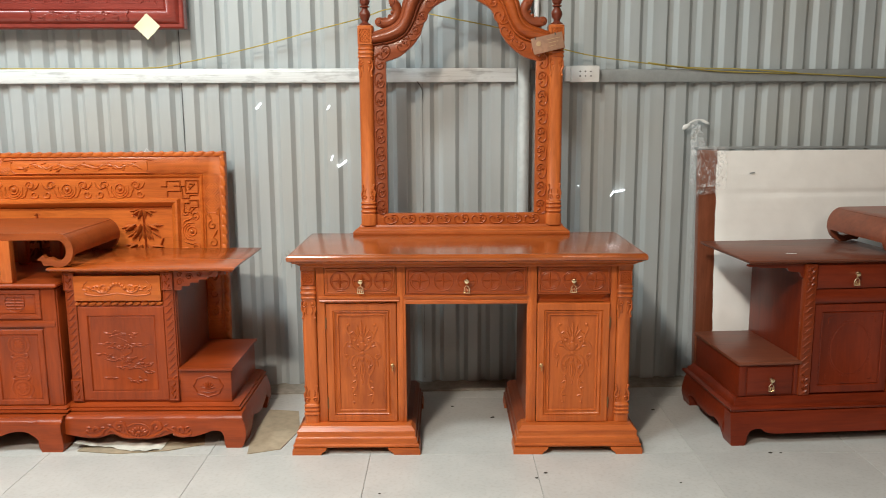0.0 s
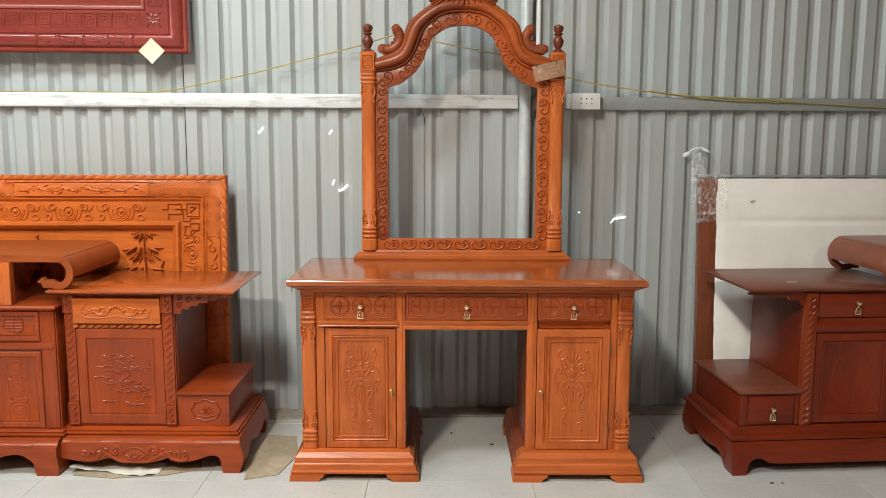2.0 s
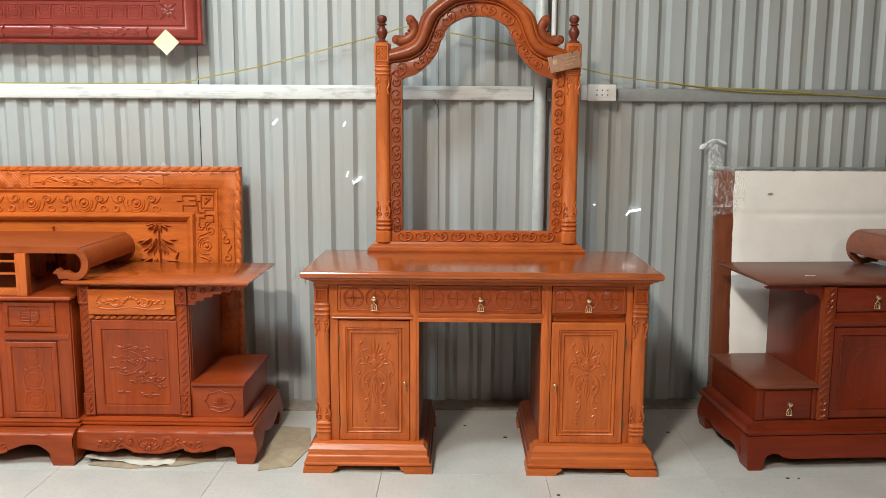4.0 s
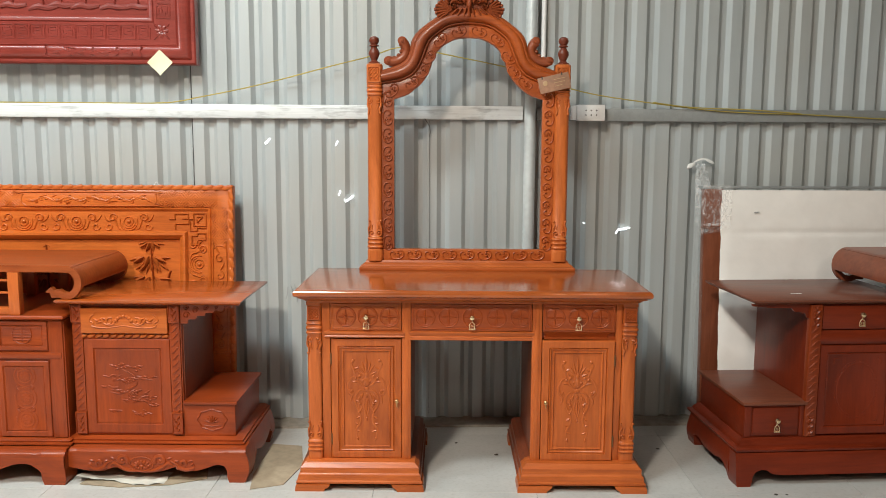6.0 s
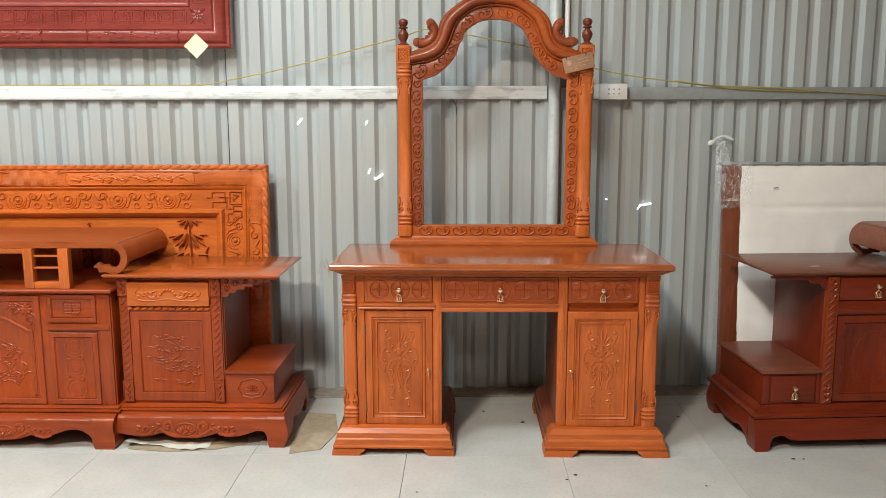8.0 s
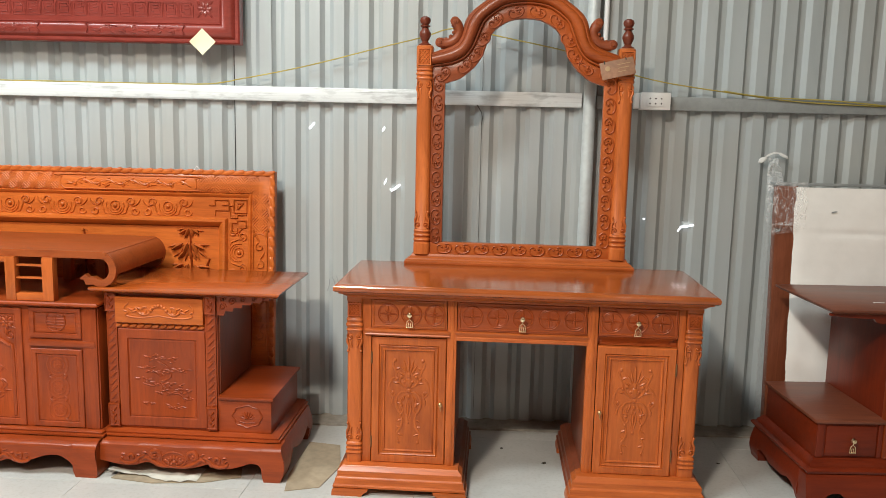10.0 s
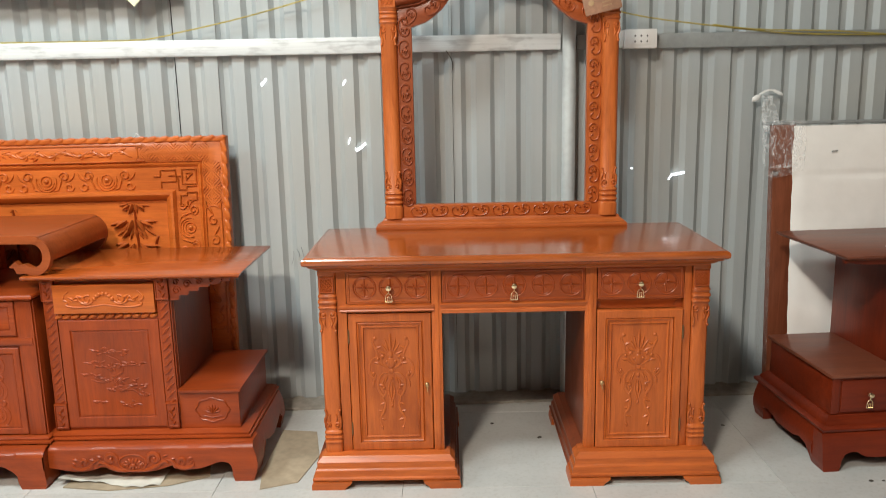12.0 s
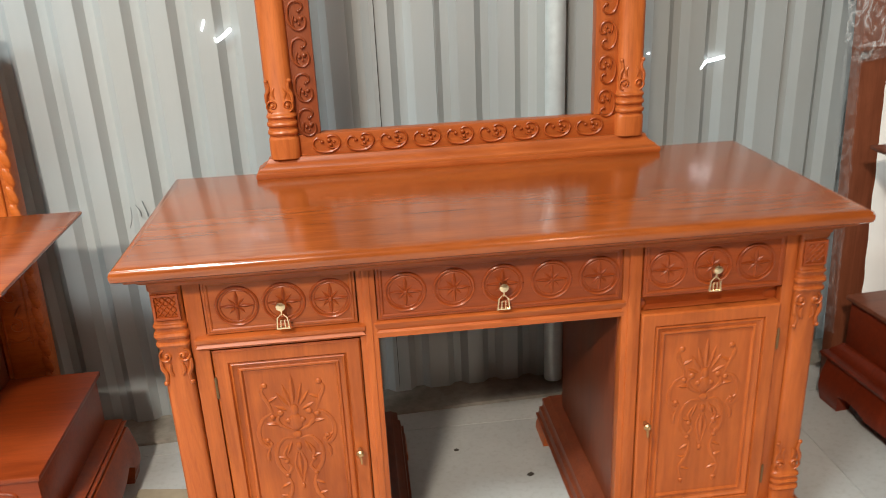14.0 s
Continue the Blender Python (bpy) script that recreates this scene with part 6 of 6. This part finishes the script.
for j in range(nz):
    for i in range(nx):
        bm.faces.new((grid[j][i], grid[j][i + 1], grid[j + 1][i + 1], grid[j + 1][i]))
part("foam_sheet", bm, FOAM, wrap, "off-white foam wrapping")
bm = box(new_bm(), 0.228, 0.250, -0.0165, -0.0150, 0.981, 0.985, 0)
bmesh.ops.rotate(bm, verts=bm.verts, cent=(0.24, 0, 0.983), matrix=Matrix.Rotation(radians(-8), 3, "Y"))
part("print_bar", bm, STEEL_DULL, wrap, "small unreadable mark")
grid = []
for j in range(71):
    z = 0.16 + 0.94 * j / 70
    bulge = 1.0 if z > 0.92 else 0.45
    row = []
    for i in range(17):
        x = -0.022 + (0.146 if z > 0.915 + 0.02 * math.sin(i) else 0.024) * i / 16
        y = -0.020 - 0.022 * bulge * abs(noise.noise((x * 40, z * 22, 3.0))) - 0.006 * noise.noise((x * 90, z * 70, 7.0)) + 0.05 * max(0, (0.0 - x) / 0.026)
        row.append((x, y, z))
    grid.append(row)
FOLD = 57
for name, first, last, material, label in (("plastic_film", FOLD, 70, FILM, "crumpled clear plastic film"), ("film_edge", 0, FOLD, THIN_FILM, "thin clear film hanging past the frame edge")):
    bm = new_bm()
    rows = [[bm.verts.new(p) for p in grid[j]] for j in range(first, last + 1)]
    for low, high in zip(rows, rows[1:]):
        for i in range(16):
            bm.faces.new((low[i], low[i + 1], high[i + 1], high[i]))
    part(name, bm, material, wrap, label)

bm = new_bm()
grid = []
for j in range(15):
    row = []
    for i in range(7):
        u, v = i / 6 - 0.5, j / 14
        x = 1.034 + 0.012 * v + u * (0.055 + 0.01 * math.sin(5 * v))
        row.append(bm.verts.new((x, 3.545 + 0.075 * v + 0.012 * noise.noise((u * 5, v * 7, 2.0)), 1.055 + 0.135 * v)))
    grid.append(row)
for j in range(14):
    for i in range(6):
        bm.faces.new((grid[j][i], grid[j][i + 1], grid[j + 1][i + 1], grid[j + 1][i]))
on_wall(single("tape_strip", bm, TAPE, "clear tape from the wrapped panel to the wall", "tape", (1.0, 3.6, 1.05)))
for x, z, w, h, a in ((0.996, 1.180, 0.022, 0.020, 30), (1.079, 1.200, 0.026, 0.014, -25)):
    bm = new_bm()
    dome(bm, x, z, w, h * 0.5, 0.004, 3.612, a, 9)
    for v in bm.verts:
        v.co.x += 0.004 * noise.noise(v.co * 120)
        v.co.z += 0.004 * noise.noise(v.co * 90)
    on_wall(single("tape_scrap", bm, WHITE_SCRAP, "crumpled white end of clear tape", "tape scrap", (x, 3.61, z), "tape scraps on the wall"))
bm = prism(new_bm(), smooth_path([(1.008, 1.191), (1.034, 1.204), (1.060, 1.207), (1.084, 1.193), (1.086, 1.198), (1.056, 1.213), (1.027, 1.210), (1.006, 1.196)], 2), 3.608, 3.611)
on_wall(single("tape_scrap", bm, WHITE_SCRAP, "white fold at the end of clear tape", "tape scrap", (1.01, 3.61, 1.19), "tape scraps on the wall"))

bm = box(new_bm(), -0.020, 0.020, -0.003, 0.003, 0.0, 0.0008, 0)
bmesh.ops.translate(bm, verts=bm.verts, vec=(1.262, 3.12, 0.7024))
single("paper_scrap", bm, WHITE_SCRAP, "thin white paper strip on the dark cabinet top", "paper scrap", (1.262, 3.12, 0.7024))

# ---- litter on the floor ----


def scrap(name, outline, z, material, label, category, curl=0.0, seed=1):
    bm = new_bm()
    rng = random.Random(seed)
    top = [bm.verts.new((x, y, z + 0.003 + curl * rng.random())) for x, y in outline]
    bottom = [bm.verts.new((v.co.x, v.co.y, v.co.z - 0.003)) for v in top]
    bm.faces.new(top)
    bm.faces.new(bottom)
    n = len(top)
    for i in range(n):
        bm.faces.new((top[i], top[(i + 1) % n], bottom[(i + 1) % n], bottom[i]))
    cx, cy = sum(p[0] for p in outline) / n, sum(p[1] for p in outline) / n
    return single(name, bm, material, label, category, (cx, cy, z))


scrap("cardboard_sheet", [(-0.815, 2.868), (-0.70, 2.912), (-0.66, 3.10), (-0.70, 3.30), (-0.83, 3.32), (-0.835, 3.0)], 0.0005, CARDBOARD, "flat tan cardboard sheet on the tiles", "cardboard", 0.0)
scrap("cardboard_sheet", [(-1.46, 2.90), (-1.30, 2.875), (-1.12, 2.90), (-1.00, 2.96), (-1.05, 3.15), (-1.40, 3.2)], 0.0005, CARDBOARD, "tan paper sheet under the side cabinet", "cardboard", 0.004, 4)
bm = new_bm()
grid = []
for j in range(9):
    row = []
    for i in range(25):
        u, v = i / 24, j / 8
        x = -1.475 + 0.33 * u
        row.append(bm.verts.new((x, 2.905 + 0.11 * v + 0.02 * math.sin(6 * u), 0.006 + 0.028 * math.exp(-8 * u) * (1 - v) + 0.012 * abs(noise.noise((u * 6, v * 3, 5.0))))))
    grid.append(row)
for j in range(8):
    for i in range(24):
        bm.faces.new((grid[j][i], grid[j][i + 1], grid[j + 1][i + 1], grid[j + 1][i]))
single("foam_scrap", bm, SCRAP_FOAM, "crumpled off-white foam scrap under the cabinet", "foam scrap", (-1.3, 2.97, 0))
bm = new_bm()
grid = []
for j in range(13):
    row = []
    for i in range(25):
        u, v = i / 24, j / 12
        x = 1.615 + 0.13 * u
        z = 0.005 + (0.075 * math.exp(-((u - 0.18) / 0.2) ** 2) + 0.05 * math.exp(-((u - 1.0) / 0.16) ** 2)) * math.sin(math.pi * min(1, 0.25 + v)) + 0.008 * abs(noise.noise((u * 7, v * 5, 9.0)))
        row.append(bm.verts.new((x + 0.01 * math.sin(6 * v), 2.885 + 0.06 * v, z)))
    grid.append(row)
for j in range(12):
    for i in range(24):
        bm.faces.new((grid[j][i], grid[j][i + 1], grid[j + 1][i + 1], grid[j + 1][i]))
single("foam_scrap", bm, FOAM, "crumpled white foam scrap on the tiles", "foam scrap", (1.67, 2.92, 0))
rng = random.Random(31)
for x, y, r in ((0.115, 3.22, 0.008), (0.27, 2.70, 0.006), (0.235, 2.66, 0.005), (-0.30, 2.55, 0.004), (1.12, 2.86, 0.006), (0.80, 3.30, 0.006), (-0.05, 3.35, 0.006), (0.72, 2.62, 0.004), (1.16, 2.86, 0.005)):
    bm = new_bm()
    bmesh.ops.create_icosphere(bm, subdivisions=1, radius=r)
    for v in bm.verts:
        v.co = Vector((v.co.x * 1.3, v.co.y, v.co.z * 0.4)) * rng.uniform(0.7, 1.2)
    bmesh.ops.translate(bm, verts=bm.verts, vec=(x, y, r * 0.38))
    single("debris", bm, DIRT, "small dark crumb of dirt on the tiles", "debris", (x, y, 0), "crumbs on the floor")

# ---- floor tiles ----
TS = 0.6
bm = new_bm()
stack(bm, -TS / 2 + 0.0008, TS / 2 - 0.0008, -TS / 2 + 0.0008, TS / 2 - 0.0008, [(0.0, -0.010), (0.0, -0.0004), (-0.0003, 0.0)])
tile_mesh = finish(bm, "tile", TILE)
for i in range(-8, 8):
    for j in range(-13, 2):
        x, y = 0.242 + TS * (i + 0.5), 2.862 + TS * (j + 0.5)
        if abs(x) < 4.75 and y > -4.75 and y < 3.3:
            piece("tile", tile_mesh, floor, (x, y, 0))
half = stack(new_bm(), -TS / 2 + 0.0008, TS / 2 - 0.0008, 3.463, 3.70, [(0.0, -0.010), (0.0, -0.0004), (-0.0003, 0.0)])
bmesh.ops.translate(half, verts=half.verts, vec=(0, -3.5, 0))
half_mesh = finish(half, "tile", TILE)
for i in range(-8, 8):
    piece("tile", half_mesh, floor, (0.242 + TS * (i + 0.5), 3.5, 0))
